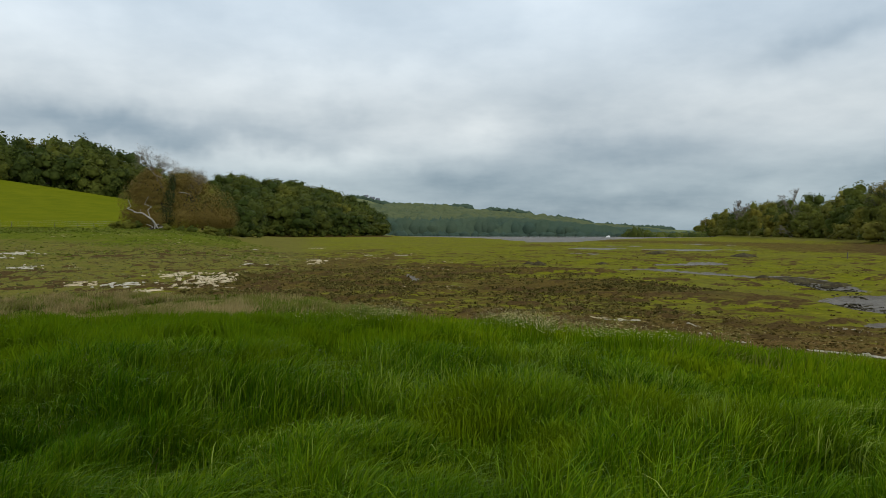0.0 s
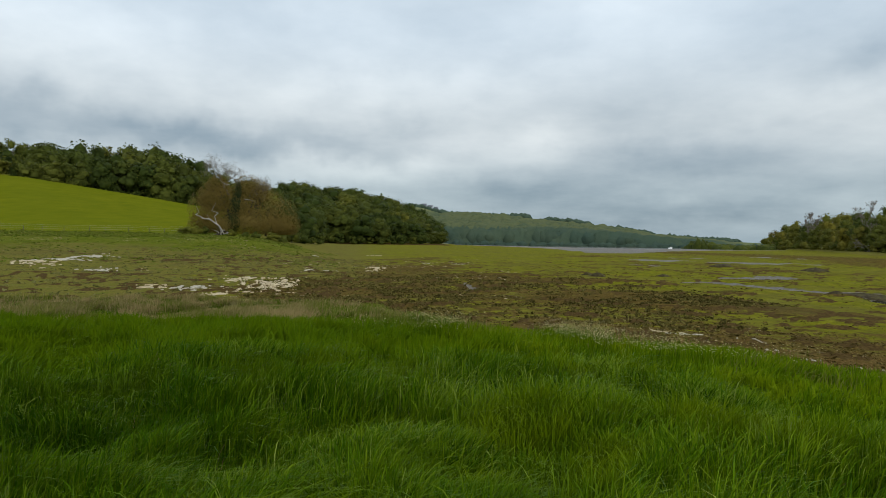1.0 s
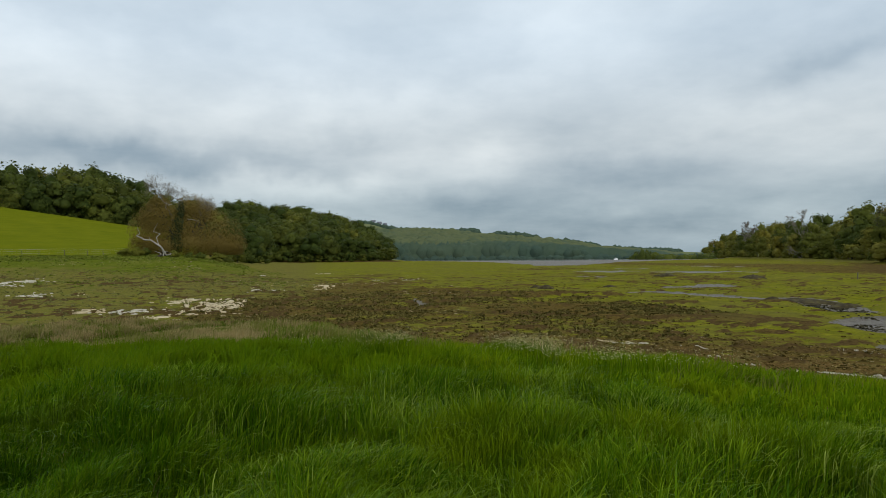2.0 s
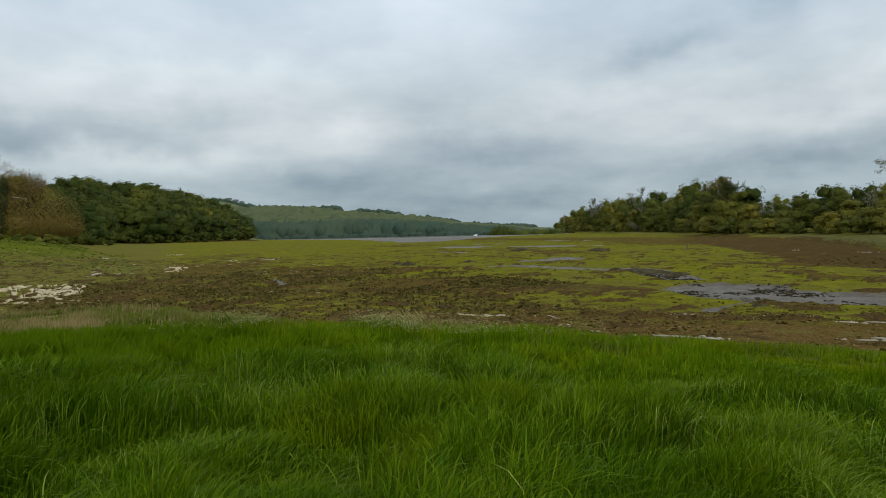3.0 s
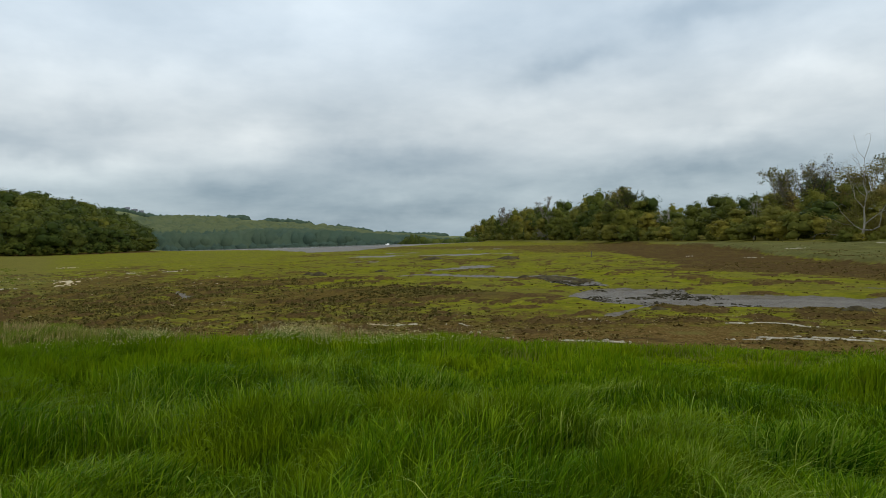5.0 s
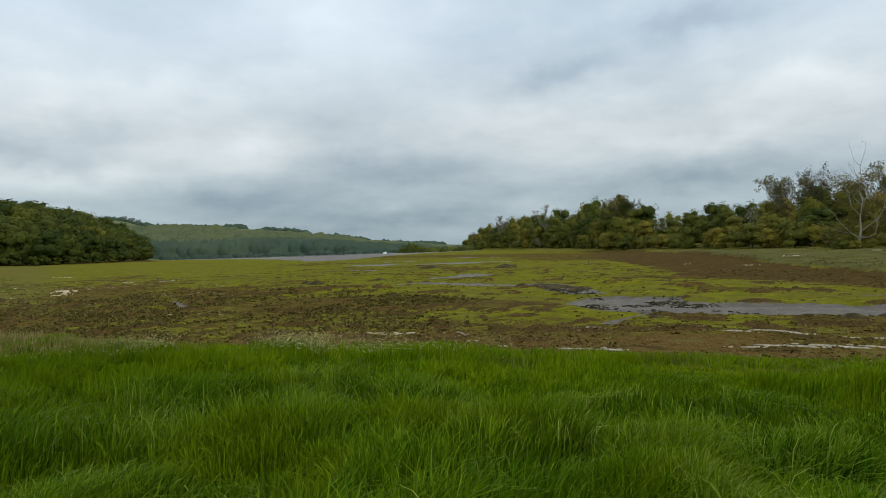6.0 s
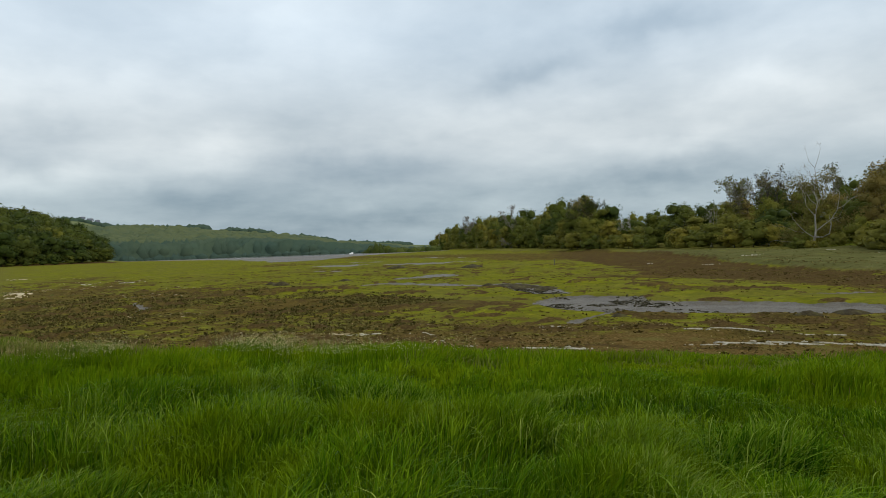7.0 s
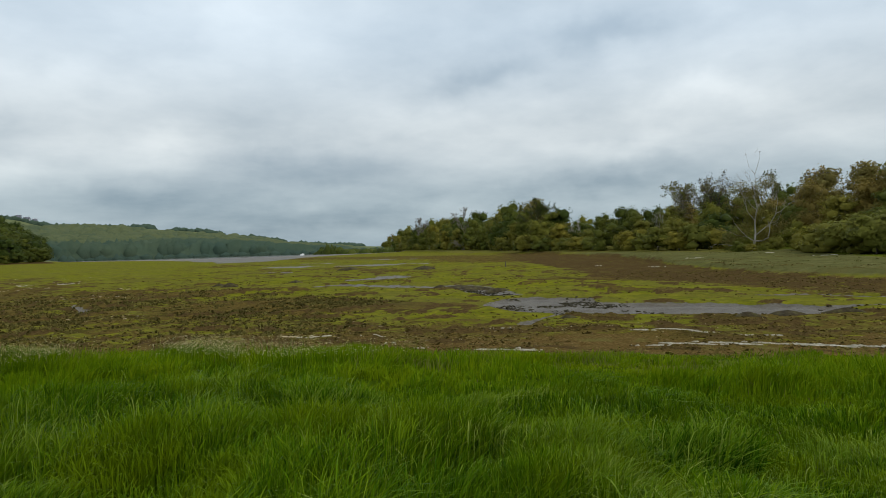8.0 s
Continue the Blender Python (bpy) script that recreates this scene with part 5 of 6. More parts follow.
def bleached_tree():
    """The dead, white-limbed tree at the edge of the right-hand wood."""
    x, y = at(51.1, 106)
    e = thing("dead_tree", (x, y, ground_z(x, y)), "bleached dead tree with bare white limbs before the wood", "tree")
    r = np.random.default_rng(411)
    away = np.array([math.cos(radians(51.1)), -math.sin(radians(51.1)), 0.0])
    up = np.array([0, 0, 1.0])

    def stem(points, r0, r1):
        r0, r1 = r0 * 0.56, r1 * 0.56
        pts = [away * px + up * pz + np.array([away[1], -away[0], 0]) * r.normal(0, 0.15) for px, pz in points]
        n = len(pts) - 1
        return [(pts[i], pts[i + 1], r0 + (r1 - r0) * i / n, r0 + (r1 - r0) * (i + 1) / n) for i in range(n)]

    main = stem([(-0.1, -0.3), (0.0, 0.7), (0.2, 1.5), (0.3, 2.6), (0.25, 4.3), (0.6, 6.2)], 0.34, 0.13)
    part("trunk", tri_mesh("trunk", *tubes(main, 7), [DEADWOOD]), e)
    for pts, a, b in (
        ([(0.2, 1.4), (1.1, 1.4), (1.9, 1.8), (2.1, 2.7)], 0.22, 0.10), ([(0.3, 2.2), (1.2, 3.0), (2.2, 3.8), (2.9, 5.0), (3.3, 7.2)], 0.15, 0.04),
        ([(0.1, 1.4), (-0.8, 2.0), (-1.6, 2.9), (-2.5, 4.1)], 0.13, 0.04), ([(-0.1, 0.4), (-1.2, 0.5), (-2.7, 0.8), (-4.8, 1.1)], 0.09, 0.02),
        ([(0.6, 6.2), (0.2, 7.8), (0.5, 9.4), (0.4, 11.0), (0.9, 12.6), (1.1, 13.4)], 0.12, 0.02), ([(0.6, 6.2), (1.5, 7.4), (1.7, 8.8), (2.4, 10.2)], 0.10, 0.03),
        ([(0.3, 4.3), (-0.8, 5.8), (-0.9, 7.4), (-1.8, 9.2)], 0.10, 0.03), ([(0.4, 11.0), (-0.3, 12.0), (-0.5, 12.8)], 0.05, 0.02),
        ([(-0.8, 2.0), (-2.2, 2.3), (-3.4, 3.0)], 0.07, 0.02), ([(2.2, 3.8), (3.2, 4.2), (3.7, 5.4)], 0.06, 0.02),
    ):
        limb = stem(pts, a, b)
        p, q = limb[-1][0], limb[-1][1]
        d = (q - p) / np.linalg.norm(q - p)
        twigs = limbs(r, q, d, 0.9, b * 0.8, 3, 0.7, (2, 2), 0.05, 0.25)
        part("limb", tri_mesh("limb", *tubes(limb + twigs, 5), [DEADWOOD]), e)
    for px, pz, sx in ((0.3, 5.2, 0.9), (0.4, 6.0, -0.9), (0.2, 7.8, 0.8), (0.4, 9.0, -0.7), (1.6, 8.0, 0.8), (-0.8, 6.4, -0.8), (2.9, 5.2, 0.6), (-1.2, 8.0, -0.5)):
        segs = limbs(r, away * px + up * pz, away * sx + up * 0.6, 1.5, 0.045, 3, 0.7, (2, 3), 0.1, 0.3, 0.7)
        part("limb", tri_mesh("limb", *tubes(segs, 4), [DEADWOOD]), e)
    # thin leaf that still grows behind the dead limbs
    n = 5200
    c = np.array([(-1.4, 1.2, 3.0), (1.6, 1.4, 2.4), (0.2, 1.2, 5.4), (-2.2, 1.4, 6.6), (2.2, 1.5, 6.2), (0.4, 1.2, 8.6), (-3.0, 1.3, 1.6), (3.4, 1.6, 3.6), (1.8, 1.4, 9.6), (-1.6, 1.4, 9.0)])
    w = r.normal(0, 1, (n, 3))
    w /= np.linalg.norm(w, axis=1, keepdims=True)
    p = c[r.integers(0, len(c), n)] - [0, 0.9, 0] + w * [1.7, 1.1, 1.5] * (r.random(n) ** 0.5)[:, None]
    p[:, 2] = np.maximum(p[:, 2], 0.2)
    turn = np.array([away, [-away[1], away[0], 0], up])
    part("thin_crown", leafage("thin_crown", p @ turn, w @ turn + [0, 0, 0.4], 0.14, LEAF_BROWN, r, 0.6), e, "thin olive leaf")


bleached_tree()


def old_willow():
    """The great half-dead willow at the foot of the field, thick with brown twigs and an ivied stem."""
    x, y = at(-22.4, 132)
    e = thing("willow_tree", (x, y, ground_z(x, y)), "old half-bare willow with brown twigs and ivied trunk", "tree")
    r = np.random.default_rng(77)
    across = np.array([math.cos(radians(-22.4)), -math.sin(radians(-22.4)), 0.0])
    deep = np.array([-across[1], across[0], 0])
    up = np.array([0, 0, 1.0])
    basis = np.array([across, deep, up])
    # leaning stems
    for n, (px, top, lean, rad) in enumerate(((-0.6, 6.0, -0.08, 0.45), (1.4, 5.2, 0.12, 0.34), (3.6, 4.4, 0.22, 0.30), (5.6, 3.4, 0.3, 0.22), (-2.4, 4.2, -0.3, 0.24))):
        segs = limbs(r, across * px - up * 0.3, across * lean + up, top * 0.75, rad, 4, 0.55, (2, 3), 0.1, 0.15, 0.62)
        part("stem", tri_mesh("stem", *tubes(segs, 5), [BARK]), e)
    # dead crown of bare limbs
    segs = limbs(r, across * -0.9 + up * 6.5, across * -0.05 + up, 3.0, 0.30, 5, 0.75, (2, 3), 0.06, 0.2, 0.72)
    v, t = tubes(segs, 4)
    v[:, 2] = 6.5 + (v[:, 2] - 6.5) * 8.4 / (v[:, 2].max() - 6.5)
    part("bare_top", tri_mesh("bare_top", v, t, [TWIG]), e, "bare grey dead limbs")
    ends = np.array([s[1] for s in segs if s[2] < 0.08])
    ends[:, 2] = 6.5 + (ends[:, 2] - 6.5) * 8.4 / (max(s[1][2] for s in segs) - 6.5)
    p = ends[r.integers(0, len(ends), 3200)] + r.normal(0, 0.28, (3200, 3))
    part("twig_spray", tri_mesh("twig_spray", *leaf_tris(p, r.normal(0, 1, (3200, 3)), 0.085, r), [TWIG]), e, "fine grey dead twigs")
    for px, pz in ((2.6, 7.2), (5.0, 6.2)):
        segs = limbs(r, across * px + up * pz, across * 0.12 + up, 1.9, 0.14, 4, 0.8, (2, 3), 0.06, 0.2, 0.72)
        segs = [(a, b, s, q) for a, b, s, q in segs if b[2] < pz + 4.6]
        part("bare_top", tri_mesh("bare_top", *tubes(segs, 4), [TWIG]), e, "bare grey dead limbs")
        ends = np.array([s[1] for s in segs if s[2] < 0.06])
        p = ends[r.integers(0, len(ends), 1500)] + r.normal(0, 0.25, (1500, 3))
        part("twig_spray", tri_mesh("twig_spray", *leaf_tris(p, r.normal(0, 1, (1500, 3)), 0.085, r), [TWIG]), e, "fine grey dead twigs")
    for px, pz, ln, sgn in ((-1.0, 9.2, 1.0, -1), (1.6, 6.6, 1.2, 1)):
        segs = limbs(r, across * px + up * pz - deep * 2.5, across * sgn + up * 0.2, ln, 0.07, 2, 0.6, (2, 2), 0.0, 0.42)
        part("limb", tri_mesh("limb", *tubes(segs, 5), [DEADWOOD]), e, "broken pale limb")

    def cloud_of(n, lobes, size, name, material, label):
        c, s = np.array([l[:3] for l in lobes]), np.array([l[3:] for l in lobes])
        i = r.integers(0, len(lobes), n)
        d = r.normal(0, 1, (n, 3))
        d /= np.linalg.norm(d, axis=1, keepdims=True)
        p = c[i] + d * s[i] * (1 - np.abs(r.normal(0, 0.22, n)) + (r.random(n) < 0.12) * r.uniform(0, 0.24, n))[:, None]
        p[:, 2] = np.maximum(p[:, 2], 0.1)
        whole = (p - [2.0, 0.0, 4.0]) / [9.0, 3.5, 6.0]
        part(name, leafage(name, p @ basis, (d * 0.6 + whole * 0.8 + [0, 0, 0.2]) @ basis, size, material, r, 0.25), e, label)

    # hanging twig domes: across, deep, up, and their radii
    DOMES = [(-3.8, 0, 5.0, 2.6, 2.2, 4.4), (-2.6, -0.6, 7.4, 2.6, 2.2, 3.2), (-4.8, 0.4, 3.4, 2.2, 2, 3.2), (-4.6, 0, 6.8, 2.2, 2, 2.8), (-3.2, 0, 9.2, 2.0, 1.6, 2.0), (-4.0, -1.2, 1.6, 2.4, 1.4, 1.9),
             (3.2, 0, 5.4, 3.4, 2.6, 4.8), (6.0, -0.3, 4.6, 3.6, 2.6, 4.4), (8.8, 0.2, 3.6, 3.2, 2.4, 3.8), (1.2, 0.5, 6.4, 2.6, 2.4, 4.6), (4.6, -1.2, 2.2, 4.2, 2.0, 2.6), (9.8, 0, 1.9, 2.6, 2, 2.2),
             (2.4, 0, 9.2, 2.8, 2.0, 2.2), (4.6, 0, 8.2, 2.6, 2.0, 2.2), (2.4, -1.8, 1.5, 2.6, 1.4, 2.0), (6.4, -1.6, 1.4, 2.8, 1.4, 1.9), (9.2, -1.4, 1.0, 2.4, 1.2, 1.4), (-1.8, -1.6, 1.2, 2.0, 1.2, 1.6),
             (-6.0, 0, 4.4, 2.6, 2.2, 3.8), (-1.2, -0.4, 3.0, 2.8, 2.0, 3.6), (-5.6, -0.8, 1.8, 2.8, 1.4, 2.0), (0.4, 0, 4.8, 2.6, 2.2, 4.6), (-3.4, 0.4, 7.0, 3.4, 2.2, 3.6)]
    cloud_of(40000, DOMES, 0.17, "crown", LEAF_WILLOW, "brown twigs and opening leaf")
    cloud_of(1700, [(-0.4, -2.0, 3.4, 1.0, 0.7, 3.4), (0.2, -2.0, 6.4, 0.8, 0.7, 2.6), (-0.4, -2.0, 1.8, 1.5, 0.9, 1.8), (0.6, -1.9, 8.4, 0.6, 0.5, 1.6)], 0.17, "ivy", LEAF_IVY, "dark ivy")
    return e


old_willow()
for a, d, h in ((-18.4, 160, 10), (-17.2, 190, 11.5), (-16.0, 230, 13)):
    tree(a, d, h, DARKS, "dark tree beside the old willow", group="trees of the headland wood")
    for s in (-0.9, -0.2, 0.6):
        bush(a + s * 150 / d, d - 5, 3.6 + s, SCRUB, "dark bush below the trees of the headland")


def fallen_tree():
    """A bleached, fallen trunk with crooked limbs in the air, on the bank below the willow."""
    p = spot(-23.55, 122)
    e = thing("fallen_tree", p, "bleached fallen trunk with crooked limbs on the bank", "tree")
    r = np.random.default_rng(9)
    across = np.array([math.cos(radians(-23.55)), -math.sin(radians(-23.55)), 0.0])
    up = np.array([0, 0, 1.0])

    def stem(pts, r0, r1):
        r0, r1 = r0 * 0.66, r1 * 0.66
        q = [across * a + up * b * 0.9 + r.normal(0, 0.2, 3) for a, b in pts]
        n = len(q) - 1
        return [(q[i], q[i + 1], r0 + (r1 - r0) * i / n, r0 + (r1 - r0) * (i + 1) / n) for i in range(n)]

    part("root_plate", tri_mesh("root_plate", *tubes(stem([(-0.9, 0.15), (-0.4, 0.4), (0.35, 0.45), (0.9, 0.15)], 0.40, 0.28), 8), [BARK]), e)
    for k1 in range(11):
        a1 = k1 * 0.6
        part("root", tri_mesh("root", *tubes(stem([(0.1, 0.45), (0.1 + 0.8 * math.cos(a1), 0.5 + 0.6 * math.sin(a1)), (0.1 + 1.25 * math.cos(a1 + 0.3), max(0.0, 0.5 + 0.8 * math.sin(a1 + 0.3)))], 0.17, 0.05), 5), [DEADWOOD if k1 % 3 else BARK]), e)
    part("trunk", tri_mesh("trunk", *tubes(stem([(0.2, 0.5), (-0.3, 1.5), (-0.8, 2.4), (-1.6, 2.8), (-2.6, 2.9)], 0.26, 0.16), 7), [DEADWOOD]), e)
    for pts, a, b in (([(-2.4, 2.9), (-3.4, 3.6), (-4.2, 3.7), (-3.6, 4.4), (-3.7, 5.4)], 0.16, 0.05), ([(-0.8, 2.4), (-0.9, 3.6), (-0.4, 4.1), (-1.2, 4.9), (-0.9, 5.9)], 0.12, 0.04), ([(-1.6, 2.8), (-2.0, 3.4), (-2.3, 4.0)], 0.08, 0.03), ([(0.8, 0.4), (1.8, 0.6), (2.6, 0.5)], 0.12, 0.05)):
        part("limb", tri_mesh("limb", *tubes(stem(pts, a, b), 5), [DEADWOOD]), e)


fallen_tree()
for a, d, h, w in ((-25.4, 124, 1.7, 1), (-24.7, 124.5, 1.5, 0), (-26.1, 125, 1.3, 0), (-22.6, 121, 1.2, 0), (-21.6, 121, 1.0, 0), (-20.6, 122, 1.3, 0), (-19.4, 124, 1.6, 1), (-18.6, 126, 1.3, 0), (-26.6, 126, 0.9, 1)):
    bush(a, d, h, BUSH_D, "low bramble bush on the meadow bank")

for a, d, h, w in ((50.0, 104, 1.6, 0), (50.9, 103, 1.2, 1), (51.8, 103, 1.3, 0), (52.7, 106, 2.0, 1), (54.6, 98, 2.6, 1), (56.2, 88, 3.6, 1), (57.6, 84, 4.2, 1), (59.2, 80, 4.4, 1), (61.5, 78, 4.6, 0)):
    bush(a, d, h, (BUSH_D, BUSH_S)[w], ("dense dark green bush at the marsh edge", "bright yellow-green bush at the marsh edge")[w])

# ---------------------------------------------------------------- fence at the foot of the field
rail = thing("fence", spot(-34, 127), "old wooden post and wire fence below the field", "fence")
post_bm = bmesh.new()
bmesh.ops.create_cone(post_bm, cap_ends=True, segments=8, radius1=0.05, radius2=0.042, depth=1.05)
bmesh.ops.translate(post_bm, verts=post_bm.verts, vec=(0, 0, 0.4))
post_mesh = bpy.data.meshes.new("post")
post_bm.to_mesh(post_mesh)
post_bm.free()
post_mesh.materials.append(POSTWOOD)
tops = []
for i in range(15):
    a = -46 + i * 1.42 + 0.2 * math.sin(i * 2.3)
    p = spot(a, 127) - rail.location
    part("post", post_mesh, rail, loc=p, rot=(0.06 * math.sin(i * 3.1), 0.07 * math.cos(i * 1.7), 0))
    tops.append(p)
for hgt in (0.45, 0.8, 1.1):
    segs = [(np.array(p) + [0, 0, hgt], np.array(q) + [0, 0, hgt], 0.008, 0.008) for p, q in zip(tops, tops[1:])]
    part("wire", tri_mesh("wire", *tubes(segs, 4), [WIRE]), rail)

# ---------------------------------------------------------------- pale dried foam and wrack


def foam(az, d, length, depth, pieces, seed, warm, label, full=2.3, stretch=1.0):
    """A patch of crusted foam: flat lumpy cakes lying close together."""
    x, y = at(az, d)
    e = thing("foam_patch", (x, y, ground_z(x, y)), label, "foam", "foam patches on the shore")
    r = np.random.default_rng(seed)
    c, s = math.cos(radians(-az)), math.sin(radians(-az))
    n, m = int(pieces * full), 16
    px, py = np.clip(r.normal(0, 0.33, (n, 1)), -0.8, 0.8) * length, r.normal(0, 0.225, (n, 1)) * depth
    large = (np.arange(n) < 0.30 * n)[:, None]
    px, py = np.where(large, px * 0.6, px), np.where(large, py * 0.7, py)
    wx = stretch * length * np.where(large, r.uniform(0.05, 0.15, (n, 1)), r.uniform(0.012, 0.05, (n, 1)))
    wy = depth * np.where(large, r.uniform(0.02, 0.075, (n, 1)), r.uniform(0.012, 0.05, (n, 1)))
    ang = np.arange(m)[None] * 2 * np.pi / m
    rad = np.clip(1 + r.normal(0, 0.34, (n, m)) + 0.35 * np.sin(ang * 2 + r.uniform(0, 6, (n, 1))), 0.25, 2.0)
    ring = np.array([1.0, 0.94, 0.62])[None, :, None]
    lx = px[:, None] + (np.cos(ang) * wx * rad)[:, None] * ring
    ly = py[:, None] + (np.sin(ang) * wy * rad)[:, None] * ring
    gx, gy = x + lx * c - ly * s, y + lx * s + ly * c
    gz = height(gx.ravel(), gy.ravel()).reshape(gx.shape)
    gz += np.array([-0.03, 0.012, 0.020])[None, :, None] + (0.022 if d > 30 else 0.0) + r.normal(0, 0.012, gx.shape) * np.array([0, 1, 1])[None, :, None]
    t = []
    for o in (0, m):
        for j in range(m):
            q = (j + 1) % m
            t += [[o + j, o + q, o + m + q], [o + j, o + m + q, o + m + j]]
    t += [[2 * m + j, 2 * m + (j + 1) % m, 3 * m] for j in range(m)]
    v = np.stack([gx - x, gy - y, gz - e.location.z], -1).reshape(n, 3 * m, 3)
    mid = v[:, 2 * m:].mean(1, keepdims=True) + [[[0, 0, 0.012]]]
    v = np.concatenate([v, mid], 1)
    for i in range(n):
        part("cake", tri_mesh("cake", v[i], t, [FOAM_WARM if warm else FOAM_WHITE], smooth=True), e)
    return e


WARM, PALE = "cream-coloured crust of dried foam on the weed", "white crust of dried foam, and driftwood built as foam, on the flats"
LEFT_FOAM = (
    (-36.6, 67, 3.4, 5.0, 9, 1), (-34.6, 72, 4.0, 5, 10, 0), (-32.6, 76, 3.4, 4, 9, 0), (-32.2, 60, 2.4, 4, 6, 0), (-28.9, 41.5, 2.2, 1.6, 5, 1),
    (-25.7, 39.5, 2.4, 2.0, 6, 0), (-23.8, 36, 2.0, 1.6, 5, 1), (-22.3, 48, 2.0, 4, 8, 1), (-19.7, 43, 3.0, 7.5, 26, 1), (-17.5, 30.5, 0.8, 0.6, 3, 1),
    (-16.3, 59, 1.5, 2.2, 5, 0), (-14.8, 60, 1.3, 2.0, 4, 0), (-10.7, 63.5, 1.6, 6, 9, 1), (-15.8, 94, 1.8, 3, 4, 0), (-10.5, 114, 2.2, 6, 5, 1),
)
for i, (a, d, ln, dp, n, w) in enumerate(LEFT_FOAM):
    foam(a, d, ln * 1.1, dp * 1.7, n, 500 + i, w, WARM if w else PALE, 3.4)
# the last three, on the right marsh, stand in for pale driftwood logs
MID_FOAM = (
    (-3.6, 78, 2.2, 4, 6, 0), (-6.2, 80, 1.4, 3, 3, 0), (13.5, 24.2, 1.3, 0.7, 5, 1), (15.8, 23.8, 1.5, 0.6, 5, 0), (20.7, 22.2, 0.8, 0.4, 3, 0),
    (21.7, 20.7, 0.6, 0.35, 3, 0), (24.5, 19.5, 0.6, 0.3, 3, 0), (31.4, 23.4, 0.42, 0.5, 3, 0), (39.2, 79, 1.2, 1.2, 3, 0), (43.7, 72, 1.6, 1.6, 3, 0),
    (47.2, 84, 2.6, 2.4, 5, 0), (52.2, 88, 2.0, 2, 4, 0), (56, 80, 2.2, 2, 4, 0),
)
for i, (a, d, ln, dp, n, w) in enumerate(MID_FOAM):
    foam(a, d * (0.965 if d < 25 else 1.0), ln, dp * 0.8, n, 540 + i, w, WARM if w else PALE)
RIGHT_FOAM = (
    (30.2, 18.9, 1.1, 0.45, 6, 0), (32.8, 18.7, 1.3, 0.5, 8, 0), (42.9, 22.2, 0.9, 0.5, 4, 0), (45.6, 22.8, 1.3, 0.5, 6, 0), (47.5, 22.5, 0.6, 0.4, 3, 0),
    (50.4, 22.2, 0.7, 0.4, 4, 0), (52.3, 22.3, 0.9, 0.5, 4, 0), (44.0, 19.5, 0.8, 0.4, 4, 0), (46.6, 19.8, 1.3, 0.5, 7, 0), (49.8, 20.1, 1.5, 0.55, 8, 0),
    (53.2, 20.5, 1.6, 0.6, 9, 0), (56.2, 20.6, 1.5, 0.5, 8, 0), (59.2, 20.8, 1.4, 0.4, 6, 0), (62.5, 21, 1.4, 0.4, 6, 0),
)
for i, (a, d, ln, dp, n, w) in enumerate(RIGHT_FOAM):
    foam(a, d * 0.962, ln, dp * 0.34, n, 580 + i, w, "white foam line washed up along the tide mark", 2.2, 1.5)

# ---------------------------------------------------------------- mud mounds by the creek


def mound(az, d, length, depth, h, seed):
    x, y = at(az, d)
    r = np.random.default_rng(seed)
    m, rings_n = 22, 6
    c, s = math.cos(radians(-az)), math.sin(radians(-az))
    v = []
    for k1 in range(rings_n + 1):
        f = 1 - k1 / rings_n
        for j in range(m):
            ang = j * 2 * math.pi / m
            rad = f * (1 + 0.22 * math.sin(3 * ang + seed) + 0.14 * math.sin(7 * ang + seed * 2))
            lx, ly = math.cos(ang) * rad * length / 2, math.sin(ang) * rad * depth / 2
            v.append((lx * c - ly * s, lx * s + ly * c, h * (1 - f * f) ** 0.8 + r.normal(0, 0.10) * h * (1 - f) - 0.06 * f))
    t = []
    for k1 in range(rings_n):
        for j in range(m):
            n = (j + 1) % m
            o = k1 * m
            t += [[o + j, o + n, o + m + n], [o + j, o + m + n, o + m + j]]
    ob = new("mud_mound", tri_mesh("mud_mound", v, t, [MOUND], smooth=True))
    ob.location = (x, y, ground_z(x, y))
    return tagged(ob, "dark mound of mud and weed on the green flats", "mud mound", "mud mounds on the flats")


MOUNDS = ((27.6, 46.5, 4.2, 2.4, 0.30, 1), (30.8, 44.0, 2.2, 1.4, 0.22, 2), (25.8, 48.6, 1.4, 1.0, 0.25, 3), (8.25, 58.5, 1.5, 1.2, 0.32, 4), (7.4, 60, 1.0, 0.8, 0.22, 5),
          (24.4, 84, 2.6, 2.0, 0.4, 6), (53.5, 28.3, 1.3, 0.9, 0.16, 7), (36.8, 26.4, 0.8, 0.5, 0.12, 8), (50.8, 26.6, 1.0, 0.6, 0.14, 9), (57.5, 30, 1.6, 0.8, 0.16, 10), (18, 90, 2.8, 2, 0.35, 11), (13.5, 62, 1.2, 1.0, 0.2, 12))
for m in MOUNDS:
    mound(*m)

# ---------------------------------------------------------------- flowers along the bank


